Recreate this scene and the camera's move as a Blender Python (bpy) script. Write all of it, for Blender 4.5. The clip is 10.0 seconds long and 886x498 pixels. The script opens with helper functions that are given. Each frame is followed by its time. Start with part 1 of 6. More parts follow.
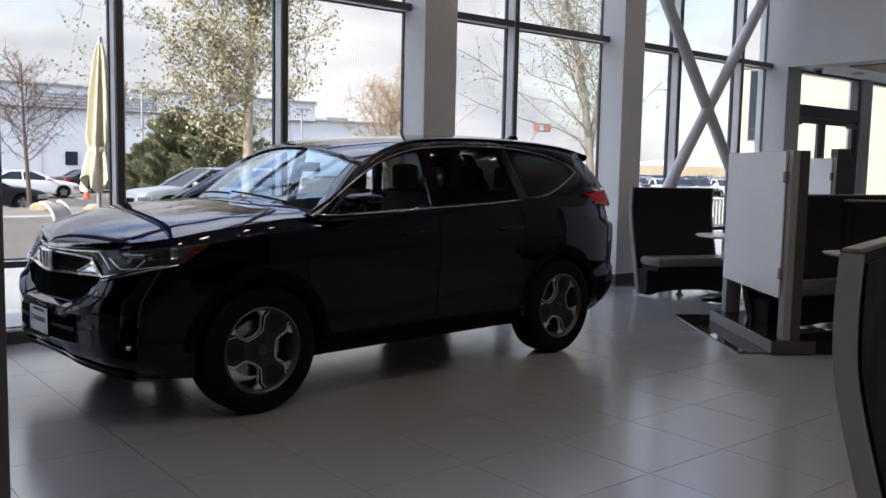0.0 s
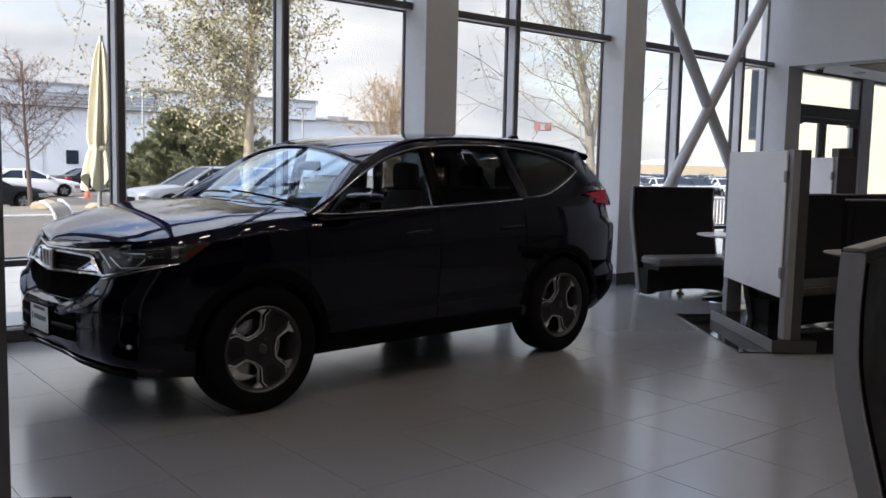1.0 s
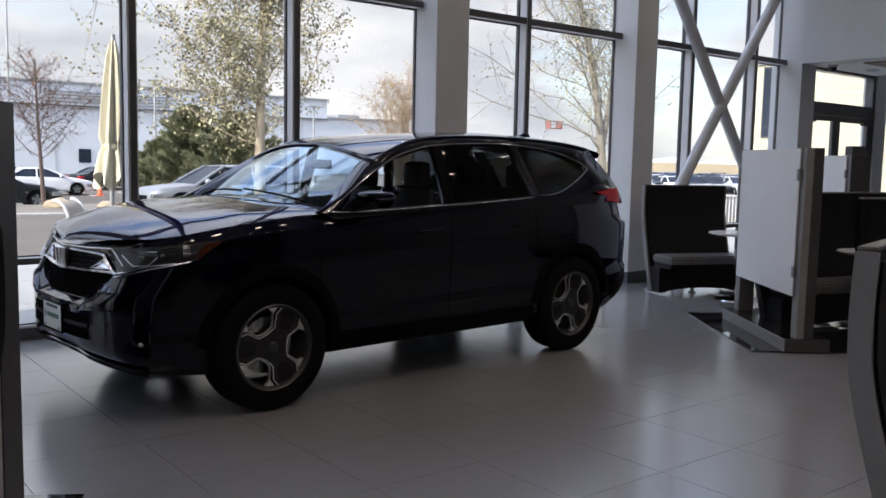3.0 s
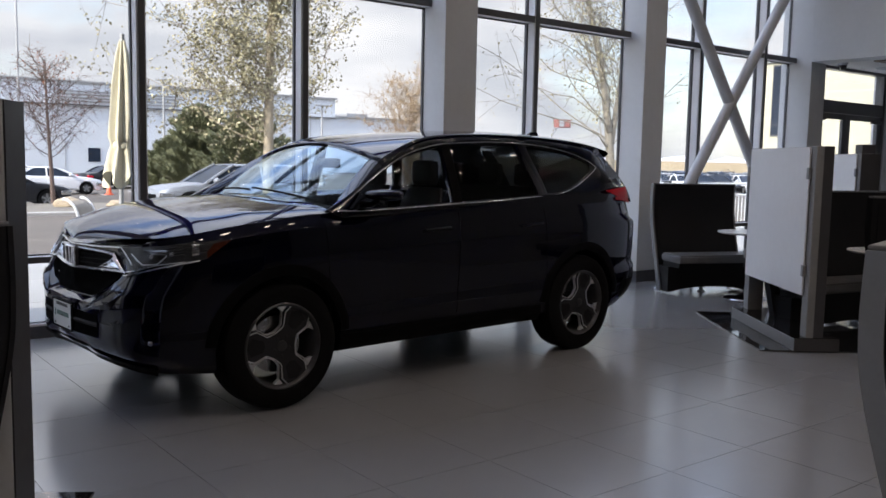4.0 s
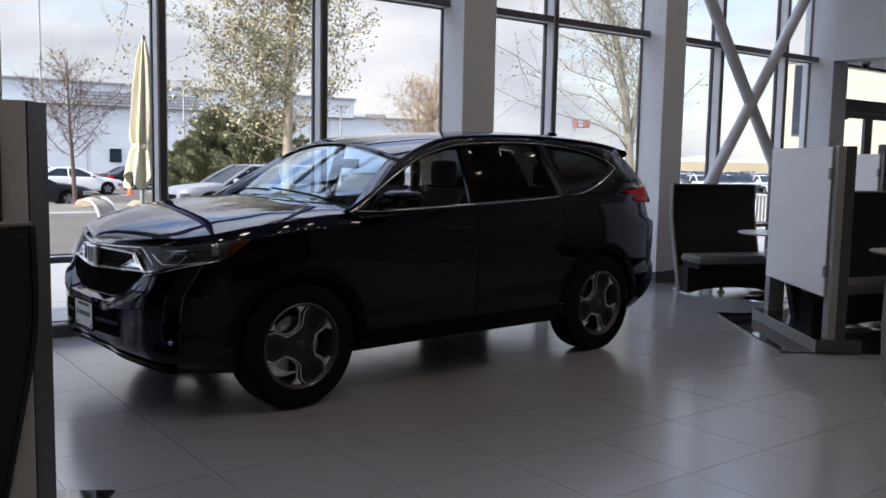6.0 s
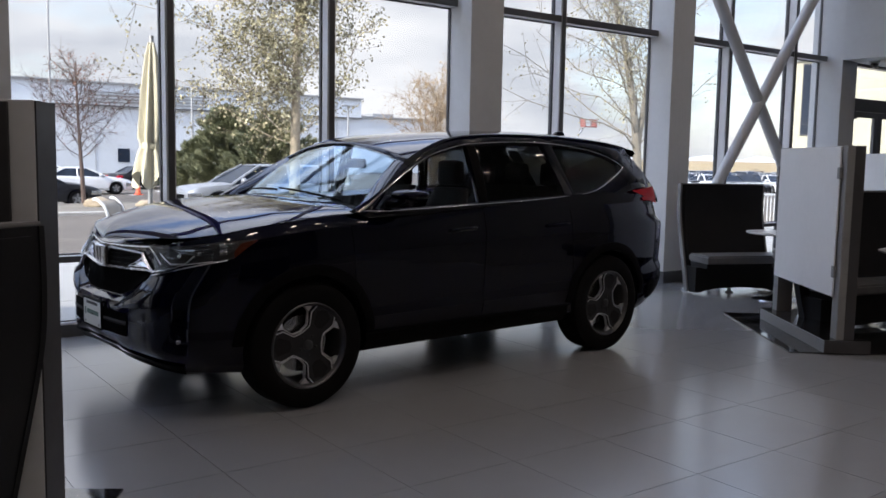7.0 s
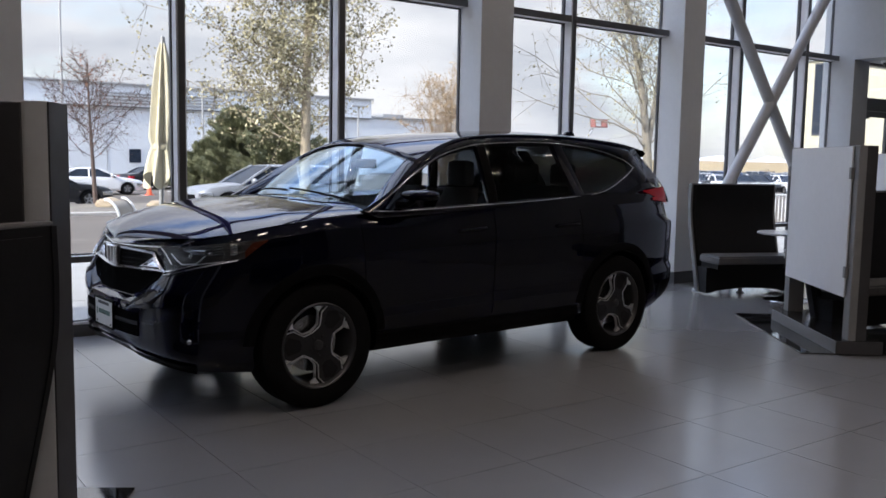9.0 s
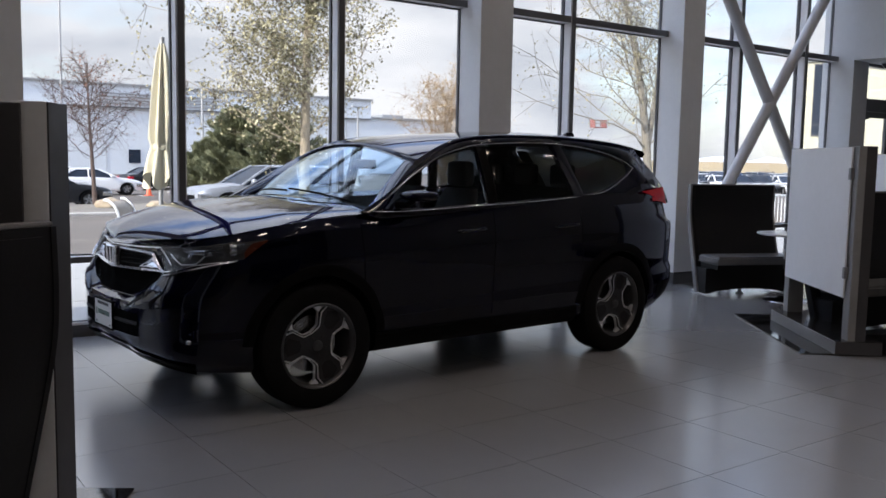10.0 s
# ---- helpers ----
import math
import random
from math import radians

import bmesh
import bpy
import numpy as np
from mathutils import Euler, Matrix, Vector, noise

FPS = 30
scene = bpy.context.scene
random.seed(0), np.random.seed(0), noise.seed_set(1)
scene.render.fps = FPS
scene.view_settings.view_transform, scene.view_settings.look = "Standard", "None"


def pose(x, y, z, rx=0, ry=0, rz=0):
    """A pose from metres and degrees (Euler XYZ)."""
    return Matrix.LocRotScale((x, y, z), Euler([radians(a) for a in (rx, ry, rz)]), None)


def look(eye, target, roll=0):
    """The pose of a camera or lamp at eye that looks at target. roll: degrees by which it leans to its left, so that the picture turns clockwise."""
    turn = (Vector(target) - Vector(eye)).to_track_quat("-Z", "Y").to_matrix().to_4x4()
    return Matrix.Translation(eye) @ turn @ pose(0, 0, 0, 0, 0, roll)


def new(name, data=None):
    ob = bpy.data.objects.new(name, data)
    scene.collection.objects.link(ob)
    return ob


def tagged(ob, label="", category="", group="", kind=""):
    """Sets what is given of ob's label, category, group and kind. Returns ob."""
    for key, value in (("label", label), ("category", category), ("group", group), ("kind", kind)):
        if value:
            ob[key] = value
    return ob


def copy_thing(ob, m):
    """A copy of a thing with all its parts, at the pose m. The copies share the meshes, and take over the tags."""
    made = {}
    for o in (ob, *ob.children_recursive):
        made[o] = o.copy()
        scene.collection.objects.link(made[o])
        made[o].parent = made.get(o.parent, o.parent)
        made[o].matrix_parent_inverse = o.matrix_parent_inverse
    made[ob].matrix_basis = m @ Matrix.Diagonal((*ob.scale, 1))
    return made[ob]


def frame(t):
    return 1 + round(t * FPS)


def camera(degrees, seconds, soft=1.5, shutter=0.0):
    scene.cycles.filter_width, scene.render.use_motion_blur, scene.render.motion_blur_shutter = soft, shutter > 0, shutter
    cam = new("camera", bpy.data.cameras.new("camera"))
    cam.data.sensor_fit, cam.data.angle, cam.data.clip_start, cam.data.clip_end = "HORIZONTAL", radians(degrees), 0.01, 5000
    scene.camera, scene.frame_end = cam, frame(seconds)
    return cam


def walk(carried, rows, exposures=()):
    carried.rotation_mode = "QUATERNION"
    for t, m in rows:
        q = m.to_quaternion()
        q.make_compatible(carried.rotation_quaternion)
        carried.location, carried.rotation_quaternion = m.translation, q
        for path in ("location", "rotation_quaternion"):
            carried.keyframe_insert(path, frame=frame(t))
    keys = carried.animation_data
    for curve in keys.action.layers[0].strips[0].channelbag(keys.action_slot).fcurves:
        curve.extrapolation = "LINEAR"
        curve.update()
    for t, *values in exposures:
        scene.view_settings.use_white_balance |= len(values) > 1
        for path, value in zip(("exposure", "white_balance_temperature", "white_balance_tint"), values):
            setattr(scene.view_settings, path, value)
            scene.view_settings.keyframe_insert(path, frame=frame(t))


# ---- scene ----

# ================= camera =================
cam = camera(53.82, 10.0, soft=1.6)
# seconds, place, yaw, pitch, roll of a camera held nearly in one place and slowly panned
PATH = [
    (0.0, -0.0031, -0.0080, 1.4367, -39.150, -5.520, -1.163),
    (0.5, -0.0025, -0.0072, 1.4366, -39.195, -5.571, -1.183),
    (1.0, -0.0015, -0.0061, 1.4365, -39.100, -5.584, -1.206),
    (1.5, -0.0004, -0.0049, 1.4364, -39.019, -5.613, -1.225),
    (2.0, 0.0006, -0.0038, 1.4364, -38.886, -5.644, -1.164),
    (2.5, 0.0012, -0.0029, 1.4363, -38.655, -5.662, -1.171),
    (4.0, -0.0003, -0.0006, 1.4363, -37.864, -5.793, -1.125),
    (4.5, -0.0005, -0.0003, 1.4364, -37.602, -5.791, -1.112),
    (5.0, -0.0004, -0.0001, 1.4366, -37.269, -5.791, -1.084),
    (5.5, -0.0002, 0.0002, 1.4367, -36.939, -5.809, -1.078),
    (7.0, -0.0000, 0.0001, 1.4368, -36.179, -5.826, -1.052),
    (7.5, -0.0004, -0.0004, 1.4367, -35.941, -5.904, -1.049),
    (8.0, -0.0009, -0.0010, 1.4367, -35.724, -5.860, -1.063),
    (8.5, -0.0014, -0.0015, 1.4367, -35.581, -5.868, -1.032),
    (9.0, -0.0018, -0.0019, 1.4367, -35.529, -5.819, -1.010),
    (9.5, -0.0021, -0.0021, 1.4367, -35.563, -5.798, -1.018),
    (10.0, -0.0022, -0.0023, 1.4366, -35.559, -5.783, -1.023),
]
walk(cam, [(t, pose(x, y, z, 90 + tilt, roll, yaw)) for t, x, y, z, yaw, tilt, roll in PATH], exposures=[(0.0, 1.17, 6720, 15), (2.0, 1.13, 6660, 15), (6.0, 1.10, 6520, 15), (10.0, 1.08, 6460, 15)])

# ================= world and light =================
SUN_DIR = Vector((-0.92, -0.10, 0.55)).normalized()
world = bpy.data.worlds.new("sky")
scene.world = world
world.use_nodes = True
wt = world.node_tree
for n in list(wt.nodes):
    wt.nodes.remove(n)
w_out = wt.nodes.new("ShaderNodeOutputWorld")
w_bg = wt.nodes.new("ShaderNodeBackground")
w_sky = wt.nodes.new("ShaderNodeTexSky")
w_sky.sky_type = "NISHITA"
w_sky.sun_disc = False
w_sky.sun_elevation = math.asin(SUN_DIR.z)
w_sky.sun_rotation = math.atan2(SUN_DIR.x, SUN_DIR.y)
w_tc = wt.nodes.new("ShaderNodeTexCoord")
w_map = wt.nodes.new("ShaderNodeMapping")
w_map.inputs["Scale"].default_value = (1.0, 1.0, 3.2)
w_map.inputs["Location"].default_value = (0.3, 0.1, 0.45)
w_noise = wt.nodes.new("ShaderNodeTexNoise")
w_noise.inputs["Scale"].default_value = 2.6
w_noise.inputs["Detail"].default_value = 8
w_noise.inputs["Roughness"].default_value = 0.55
w_ramp = wt.nodes.new("ShaderNodeValToRGB")
w_ramp.color_ramp.elements[0].position = 0.30
w_ramp.color_ramp.elements[1].position = 0.50
w_shade = wt.nodes.new("ShaderNodeTexNoise")
w_shade.inputs["Scale"].default_value = 4.5
w_shade.inputs["Detail"].default_value = 6
w_tone = wt.nodes.new("ShaderNodeValToRGB")
w_tone.color_ramp.elements[0].position = 0.35
w_tone.color_ramp.elements[0].color = (5.0, 5.25, 5.7, 1)
w_tone.color_ramp.elements[1].position = 0.6
w_tone.color_ramp.elements[1].color = (7.7, 7.7, 7.85, 1)
w_mix = wt.nodes.new("ShaderNodeMix")
w_mix.data_type = "RGBA"
w_gain = wt.nodes.new("ShaderNodeVectorMath")
w_gain.operation = "SCALE"
w_gain.inputs["Scale"].default_value = 1.9
wt.links.new(w_tc.outputs["Generated"], w_map.inputs["Vector"])
wt.links.new(w_map.outputs["Vector"], w_noise.inputs["Vector"])
wt.links.new(w_map.outputs["Vector"], w_shade.inputs["Vector"])
wt.links.new(w_shade.outputs["Fac"], w_tone.inputs["Fac"])
wt.links.new(w_sky.outputs["Color"], w_gain.inputs[0])
wt.links.new(w_ramp.outputs["Color"], w_mix.inputs["Factor"])
wt.links.new(w_gain.outputs["Vector"], w_mix.inputs["A"])
wt.links.new(w_tone.outputs["Color"], w_mix.inputs["B"])
# cloud tops are sunlit and brighter than the hazy sky low down
w_sep = wt.nodes.new("ShaderNodeSeparateXYZ")
w_rise = wt.nodes.new("ShaderNodeMapRange")
w_rise.interpolation_type = "SMOOTHSTEP"
w_rise.inputs["From Min"].default_value = 0.26
w_rise.inputs["From Max"].default_value = 0.65
w_tint = wt.nodes.new("ShaderNodeMix")
w_tint.data_type = "RGBA"
w_tint.inputs["A"].default_value = (0.95, 0.95, 0.95, 1)
w_tint.inputs["B"].default_value = (2.75, 2.9, 3.2, 1)
w_up = wt.nodes.new("ShaderNodeVectorMath")
w_up.operation = "MULTIPLY"
wt.links.new(w_tc.outputs["Generated"], w_sep.inputs[0])
wt.links.new(w_sep.outputs["Z"], w_rise.inputs["Value"])
# fewer clouds overhead
w_clear = wt.nodes.new("ShaderNodeMath")
w_clear.operation = "MULTIPLY_ADD"
w_clear.inputs[1].default_value = -0.08
wt.links.new(w_rise.outputs[0], w_clear.inputs[0])
wt.links.new(w_noise.outputs["Fac"], w_clear.inputs[2])
wt.links.new(w_clear.outputs[0], w_ramp.inputs["Fac"])
wt.links.new(w_mix.outputs["Result"], w_up.inputs[0])
wt.links.new(w_rise.outputs[0], w_tint.inputs["Factor"])
wt.links.new(w_tint.outputs["Result"], w_up.inputs[1])
wt.links.new(w_up.outputs["Vector"], w_bg.inputs["Color"])
w_bg.inputs["Strength"].default_value = 0.076
wt.links.new(w_bg.outputs["Background"], w_out.inputs["Surface"])

sun = new("sun", bpy.data.lights.new("sun", "SUN"))
sun.data.energy = 3.6
sun.data.angle = radians(0.6)
sun.data.color = (1.0, 0.94, 0.84)
sun.matrix_world = look(SUN_DIR * 50, (0, 0, 0))


# ================= materials =================
def material(name, color, rough=0.5, metal=0.0, vary=0.0, scale=6.0, bump=0.0, bump_scale=60.0,
             coat=0.0, random_piece=0.0, second=None, spec=0.5, stretch=None, gloss_vary=0.15):
    """A surface with colour variation at two scales, a rough patchiness and a fine relief."""
    m = bpy.data.materials.new(name)
    m.use_nodes = True
    t = m.node_tree
    b = t.nodes["Principled BSDF"]
    b.inputs["Base Color"].default_value = (*color, 1)
    b.inputs["Roughness"].default_value = rough
    b.inputs["Metallic"].default_value = metal
    b.inputs["Specular IOR Level"].default_value = spec
    b.inputs["Coat Weight"].default_value = coat
    b.inputs["Coat Roughness"].default_value = 0.04
    b.inputs["Coat IOR"].default_value = 1.38
    tc = t.nodes.new("ShaderNodeTexCoord")
    vec = tc.outputs["Object"]
    if stretch:
        mp = t.nodes.new("ShaderNodeMapping")
        mp.inputs["Scale"].default_value = stretch
        t.links.new(vec, mp.inputs["Vector"])
        vec = mp.outputs["Vector"]
    if vary or second or random_piece:
        n1 = t.nodes.new("ShaderNodeTexNoise")
        n1.inputs["Scale"].default_value = scale
        n1.inputs["Detail"].default_value = 6
        n2 = t.nodes.new("ShaderNodeTexNoise")
        n2.inputs["Scale"].default_value = scale * 9
        n2.inputs["Detail"].default_value = 3
        t.links.new(vec, n1.inputs["Vector"])
        t.links.new(vec, n2.inputs["Vector"])
        add = t.nodes.new("ShaderNodeMath")
        add.operation = "MULTIPLY_ADD"
        t.links.new(n2.outputs["Fac"], add.inputs[0])
        add.inputs[1].default_value = 0.45
        t.links.new(n1.outputs["Fac"], add.inputs[2])
        fac = add.outputs[0]
        if random_piece:
            oi = t.nodes.new("ShaderNodeObjectInfo")
            ri = t.nodes.new("ShaderNodeNewGeometry")
            both = t.nodes.new("ShaderNodeMath")
            both.operation = "ADD"
            t.links.new(oi.outputs["Random"], both.inputs[0])
            t.links.new(ri.outputs["Random Per Island"], both.inputs[1])
            frac = t.nodes.new("ShaderNodeMath")
            frac.operation = "FRACT"
            t.links.new(both.outputs[0], frac.inputs[0])
            pm = t.nodes.new("ShaderNodeMath")
            pm.operation = "MULTIPLY_ADD"
            t.links.new(frac.outputs[0], pm.inputs[0])
            pm.inputs[1].default_value = random_piece
            t.links.new(fac, pm.inputs[2])
            fac = pm.outputs[0]
        ramp = t.nodes.new("ShaderNodeMapRange")
        ramp.inputs["From Min"].default_value = 0.45
        ramp.inputs["From Max"].default_value = 1.0 + random_piece
        t.links.new(fac, ramp.inputs["Value"])
        mix = t.nodes.new("ShaderNodeMix")
        mix.data_type = "RGBA"
        lo = [max(0.0, v * (1 - vary)) for v in color]
        hi = second or [min(1.0, v * (1 + vary)) for v in color]
        mix.inputs["A"].default_value = (*lo, 1)
        mix.inputs["B"].default_value = (*hi, 1)
        t.links.new(ramp.outputs[0], mix.inputs["Factor"])
        t.links.new(mix.outputs["Result"], b.inputs["Base Color"])
        rr = t.nodes.new("ShaderNodeMapRange")
        rr.inputs["From Min"].default_value = 0.3
        rr.inputs["From Max"].default_value = 0.7
        rr.inputs["To Min"].default_value = max(0.02, rough * (1 - gloss_vary))
        rr.inputs["To Max"].default_value = min(1.0, rough * (1 + gloss_vary))
        t.links.new(n1.outputs["Fac"], rr.inputs["Value"])
        t.links.new(rr.outputs[0], b.inputs["Roughness"])
    if bump:
        nb = t.nodes.new("ShaderNodeTexNoise")
        nb.inputs["Scale"].default_value = bump_scale
        nb.inputs["Detail"].default_value = 5
        t.links.new(vec, nb.inputs["Vector"])
        bp = t.nodes.new("ShaderNodeBump")
        bp.inputs["Strength"].default_value = bump
        bp.inputs["Distance"].default_value = 0.01
        t.links.new(nb.outputs["Fac"], bp.inputs["Height"])
        t.links.new(bp.outputs["Normal"], b.inputs["Normal"])
    return m


def glass(name, tint, gloss=1.0, rough=0.0, grow=0.75):
    """Thin sheet glass: see-through with a mirror on top that grows at grazing angles."""
    m = bpy.data.materials.new(name)
    m.use_nodes = True
    t = m.node_tree
    t.nodes.remove(t.nodes["Principled BSDF"])
    tr = t.nodes.new("ShaderNodeBsdfTransparent")
    tr.inputs["Color"].default_value = (*tint, 1)
    gl = t.nodes.new("ShaderNodeBsdfGlossy")
    gl.inputs["Roughness"].default_value = rough
    lw = t.nodes.new("ShaderNodeLayerWeight")
    lw.inputs["Blend"].default_value = 0.5
    pw = t.nodes.new("ShaderNodeMath")
    pw.operation = "POWER"
    pw.inputs[1].default_value = 4.0
    mul = t.nodes.new("ShaderNodeMath")
    mul.operation = "MULTIPLY_ADD"
    mul.inputs[1].default_value = grow
    mul.inputs[2].default_value = 0.035 * gloss
    mul.use_clamp = True
    mix = t.nodes.new("ShaderNodeMixShader")
    t.links.new(lw.outputs["Facing"], pw.inputs[0])
    t.links.new(pw.outputs[0], mul.inputs[0])
    t.links.new(mul.outputs[0], mix.inputs[0])
    t.links.new(tr.outputs[0], mix.inputs[1])
    t.links.new(gl.outputs[0], mix.inputs[2])
    t.links.new(mix.outputs[0], t.nodes["Material Output"].inputs["Surface"])
    return m


def glow(name, color, strength):
    m = bpy.data.materials.new(name)
    m.use_nodes = True
    b = m.node_tree.nodes["Principled BSDF"]
    b.inputs["Base Color"].default_value = (*color, 1)
    b.inputs["Emission Color"].default_value = (*color, 1)
    b.inputs["Emission Strength"].default_value = strength
    return m


M_TILE = material("floor_porcelain", (0.215, 0.221, 0.235), 0.20, vary=0.04, scale=0.7, random_piece=0.2, spec=0.95, gloss_vary=0.0)
M_TILE.node_tree.nodes["Principled BSDF"].inputs["IOR"].default_value = 1.95
# the clouding of the porcelain runs on from tile to tile
tile_place = M_TILE.node_tree.nodes.new("ShaderNodeNewGeometry")
for n in M_TILE.node_tree.nodes:
    if n.type == "TEX_NOISE":
        n.inputs["Detail"].default_value = 2
        M_TILE.node_tree.links.new(tile_place.outputs["Position"], n.inputs["Vector"])
M_GROUT = material("grout", (0.20, 0.203, 0.21), 0.8, vary=0.2, scale=20)
# post grey with lamplight put into the colour, for posts facing the dim room
M_POST_LIT = material("lit_grey_laminate", (0.70, 0.71, 0.72), 0.5, vary=0.06, scale=3)
M_WALL = material("painted_wall", (0.53, 0.55, 0.57), 0.55, vary=0.05, scale=1.5, bump=0.05, bump_scale=140)
# gloom of a deep room put into the colour of the unseen walls
M_WALLD = material("unseen_dark_wall", (0.10, 0.10, 0.105), 0.6, vary=0.08, scale=1.5, bump=0.05, bump_scale=140)
M_CEIL = material("ceiling_paint", (0.74, 0.74, 0.74), 0.8, vary=0.04, scale=1.0)
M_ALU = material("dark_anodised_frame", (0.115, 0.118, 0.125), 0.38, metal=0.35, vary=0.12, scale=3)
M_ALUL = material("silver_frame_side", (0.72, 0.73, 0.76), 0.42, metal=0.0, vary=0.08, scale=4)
M_COL = material("column_paint", (0.66, 0.68, 0.70), 0.5, vary=0.05, scale=2, bump=0.04, bump_scale=120)
M_BASEB = material("dark_baseboard", (0.06, 0.062, 0.068), 0.45, vary=0.2, scale=8)
M_BRACE = material("brace_paint", (0.50, 0.51, 0.53), 0.4, vary=0.06, scale=5)
M_PANE = glass("window_glass", (0.93, 0.95, 0.95), 1.0)
M_BLACK = material("black_upholstery", (0.0065, 0.0068, 0.0085), 0.55, vary=0.35, scale=7, bump=0.12, bump_scale=220, spec=0.22)
M_SEAT = material("grey_seat_vinyl", (0.12, 0.12, 0.125), 0.45, vary=0.15, scale=7, bump=0.08, bump_scale=180)
M_SHELL = material("silver_booth_edge", (0.33, 0.355, 0.39), 0.4, metal=0.1, vary=0.08, scale=5)
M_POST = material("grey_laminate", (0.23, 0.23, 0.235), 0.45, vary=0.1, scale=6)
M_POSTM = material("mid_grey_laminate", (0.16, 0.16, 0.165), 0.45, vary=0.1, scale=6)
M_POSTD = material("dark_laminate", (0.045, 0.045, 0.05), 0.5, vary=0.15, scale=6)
M_FROST = material("white_display_panel", (0.80, 0.80, 0.81), 0.35, vary=0.04, scale=2)
M_PLATE = material("black_gloss_plate", (0.014, 0.014, 0.016), 0.06, vary=0.3, scale=9)
M_PLATE.node_tree.nodes["Principled BSDF"].inputs["IOR"].default_value = 2.0
M_CHROME = material("chrome", (0.75, 0.76, 0.78), 0.09, metal=1.0, vary=0.04, scale=8)
M_SATIN = material("satin_steel", (0.62, 0.63, 0.65), 0.38, metal=0.75, vary=0.1, scale=8)
M_TABLE = material("white_tabletop", (0.68, 0.68, 0.68), 0.25, vary=0.05, scale=6)
M_CABI = material("grey_cabinet", (0.40, 0.41, 0.43), 0.45, vary=0.08, scale=4)
M_WOOD = material("brown_ceiling_wood", (0.16, 0.10, 0.06), 0.5, vary=0.25, scale=3, bump=0.1, bump_scale=40, stretch=(1, 8, 1))
M_DOME = material("smoked_dome", (0.04, 0.04, 0.045), 0.15, vary=0.2, scale=8)
M_LAMP = glow("lamp_lens", (1.0, 0.85, 0.70), 23.0)
# vehicles
# blue flakes under a clear coat
M_PAINT = material("blue_black_pearl_paint", (0.0006, 0.0008, 0.0050), 0.34, metal=0.4, coat=1.0, spec=0.0)
M_PAINT.node_tree.nodes["Principled BSDF"].inputs["Specular Tint"].default_value = (0.15, 0.18, 0.60, 1)
M_PAINT.node_tree.nodes["Principled BSDF"].inputs["Coat IOR"].default_value = 1.40
M_PAINT.node_tree.nodes["Principled BSDF"].inputs["Coat Roughness"].default_value = 0.02
M_CLAD = material("black_cladding", (0.0025, 0.0025, 0.003), 0.55, vary=0.3, scale=14, bump=0.1, bump_scale=300, spec=0.04)
M_MESH = material("matt_black_mesh", (0.0015, 0.0015, 0.0017), 0.9, vary=0.3, scale=20, spec=0.02)
M_RUBBER = material("tyre_rubber", (0.006, 0.006, 0.0065), 0.75, vary=0.3, scale=12, bump=0.2, bump_scale=90, spec=0.04)
M_RIM = material("machined_alloy", (0.80, 0.81, 0.83), 0.42, metal=0.9, vary=0.1, scale=10)
M_RIMD = material("dark_alloy", (0.055, 0.056, 0.06), 0.35, metal=0.6, vary=0.2, scale=10)
M_RIMF = material("grey_alloy_face", (0.03, 0.031, 0.034), 0.35, metal=0.6, vary=0.1, scale=10)
M_GLASSF = glass("clear_car_glass", (0.92, 0.95, 0.97), 0.4)
M_GLASSW = glass("windshield_glass", (0.66, 0.84, 0.98), 1.4, rough=0.03, grow=1.0)
M_GLASSW.node_tree.nodes["Glossy BSDF"].inputs["Color"].default_value = (0.78, 0.90, 1.0, 1)
M_GLASSR = glass("privacy_glass", (0.11, 0.12, 0.125), 0.18)
M_CABIN = material("cabin_trim", (0.012, 0.012, 0.014), 0.7, vary=0.25, scale=9, bump=0.1, bump_scale=160, spec=0.2)
M_RED = material("red_lens", (0.42, 0.006, 0.018), 0.35, vary=0.15, scale=30, spec=0.12)
M_AMBER = material("amber_lens", (0.085, 0.018, 0.008), 0.25, vary=0.2, scale=30, coat=0.2)
M_WING = material("bright_grille_chrome", (0.84, 0.85, 0.87), 0.24, metal=0.9, vary=0.05, scale=20)
M_LENS = glass("lamp_cover", (0.80, 0.82, 0.84), 0.5, grow=0.15)
M_HOUSE = material("lamp_housing", (0.030, 0.031, 0.034), 0.35, metal=0.3, vary=0.3, scale=25)
M_LAMPIN = material("lamp_reflector", (0.40, 0.41, 0.43), 0.22, metal=0.9, vary=0.3, scale=25)
M_PLATEW = material("white_plate", (0.62, 0.64, 0.63), 0.4, vary=0.06, scale=20)
M_GREENP = material("green_print", (0.05, 0.12, 0.10), 0.5, vary=0.2, scale=30)
M_DARKP = material("dark_print", (0.03, 0.032, 0.035), 0.5, vary=0.2, scale=30)


# ================= mesh helpers =================
def part(name, bm, mat, parent=None, label="", smooth=None, category="", kind="", group=""):
    """Links a bmesh as one mesh object, under a thing or a part where one is given. smooth: the angle above which edges stay sharp."""
    me = bpy.data.meshes.new(name)
    bmesh.ops.recalc_face_normals(bm, faces=bm.faces)
    bm.to_mesh(me)
    bm.free()
    if smooth:
        for p in me.polygons:
            p.use_smooth = True
        me.set_sharp_from_angle(angle=radians(smooth))
    for m in (mat if isinstance(mat, (list, tuple)) else [mat]):
        me.materials.append(m)
    ob = new(name, me)
    ob.parent = parent
    return tagged(ob, label, category, group, kind)


def empty(name, m, label, category, group=""):
    ob = new(name)
    ob.matrix_world = m
    ob.empty_display_size = 0.2
    return tagged(ob, label, category, group)


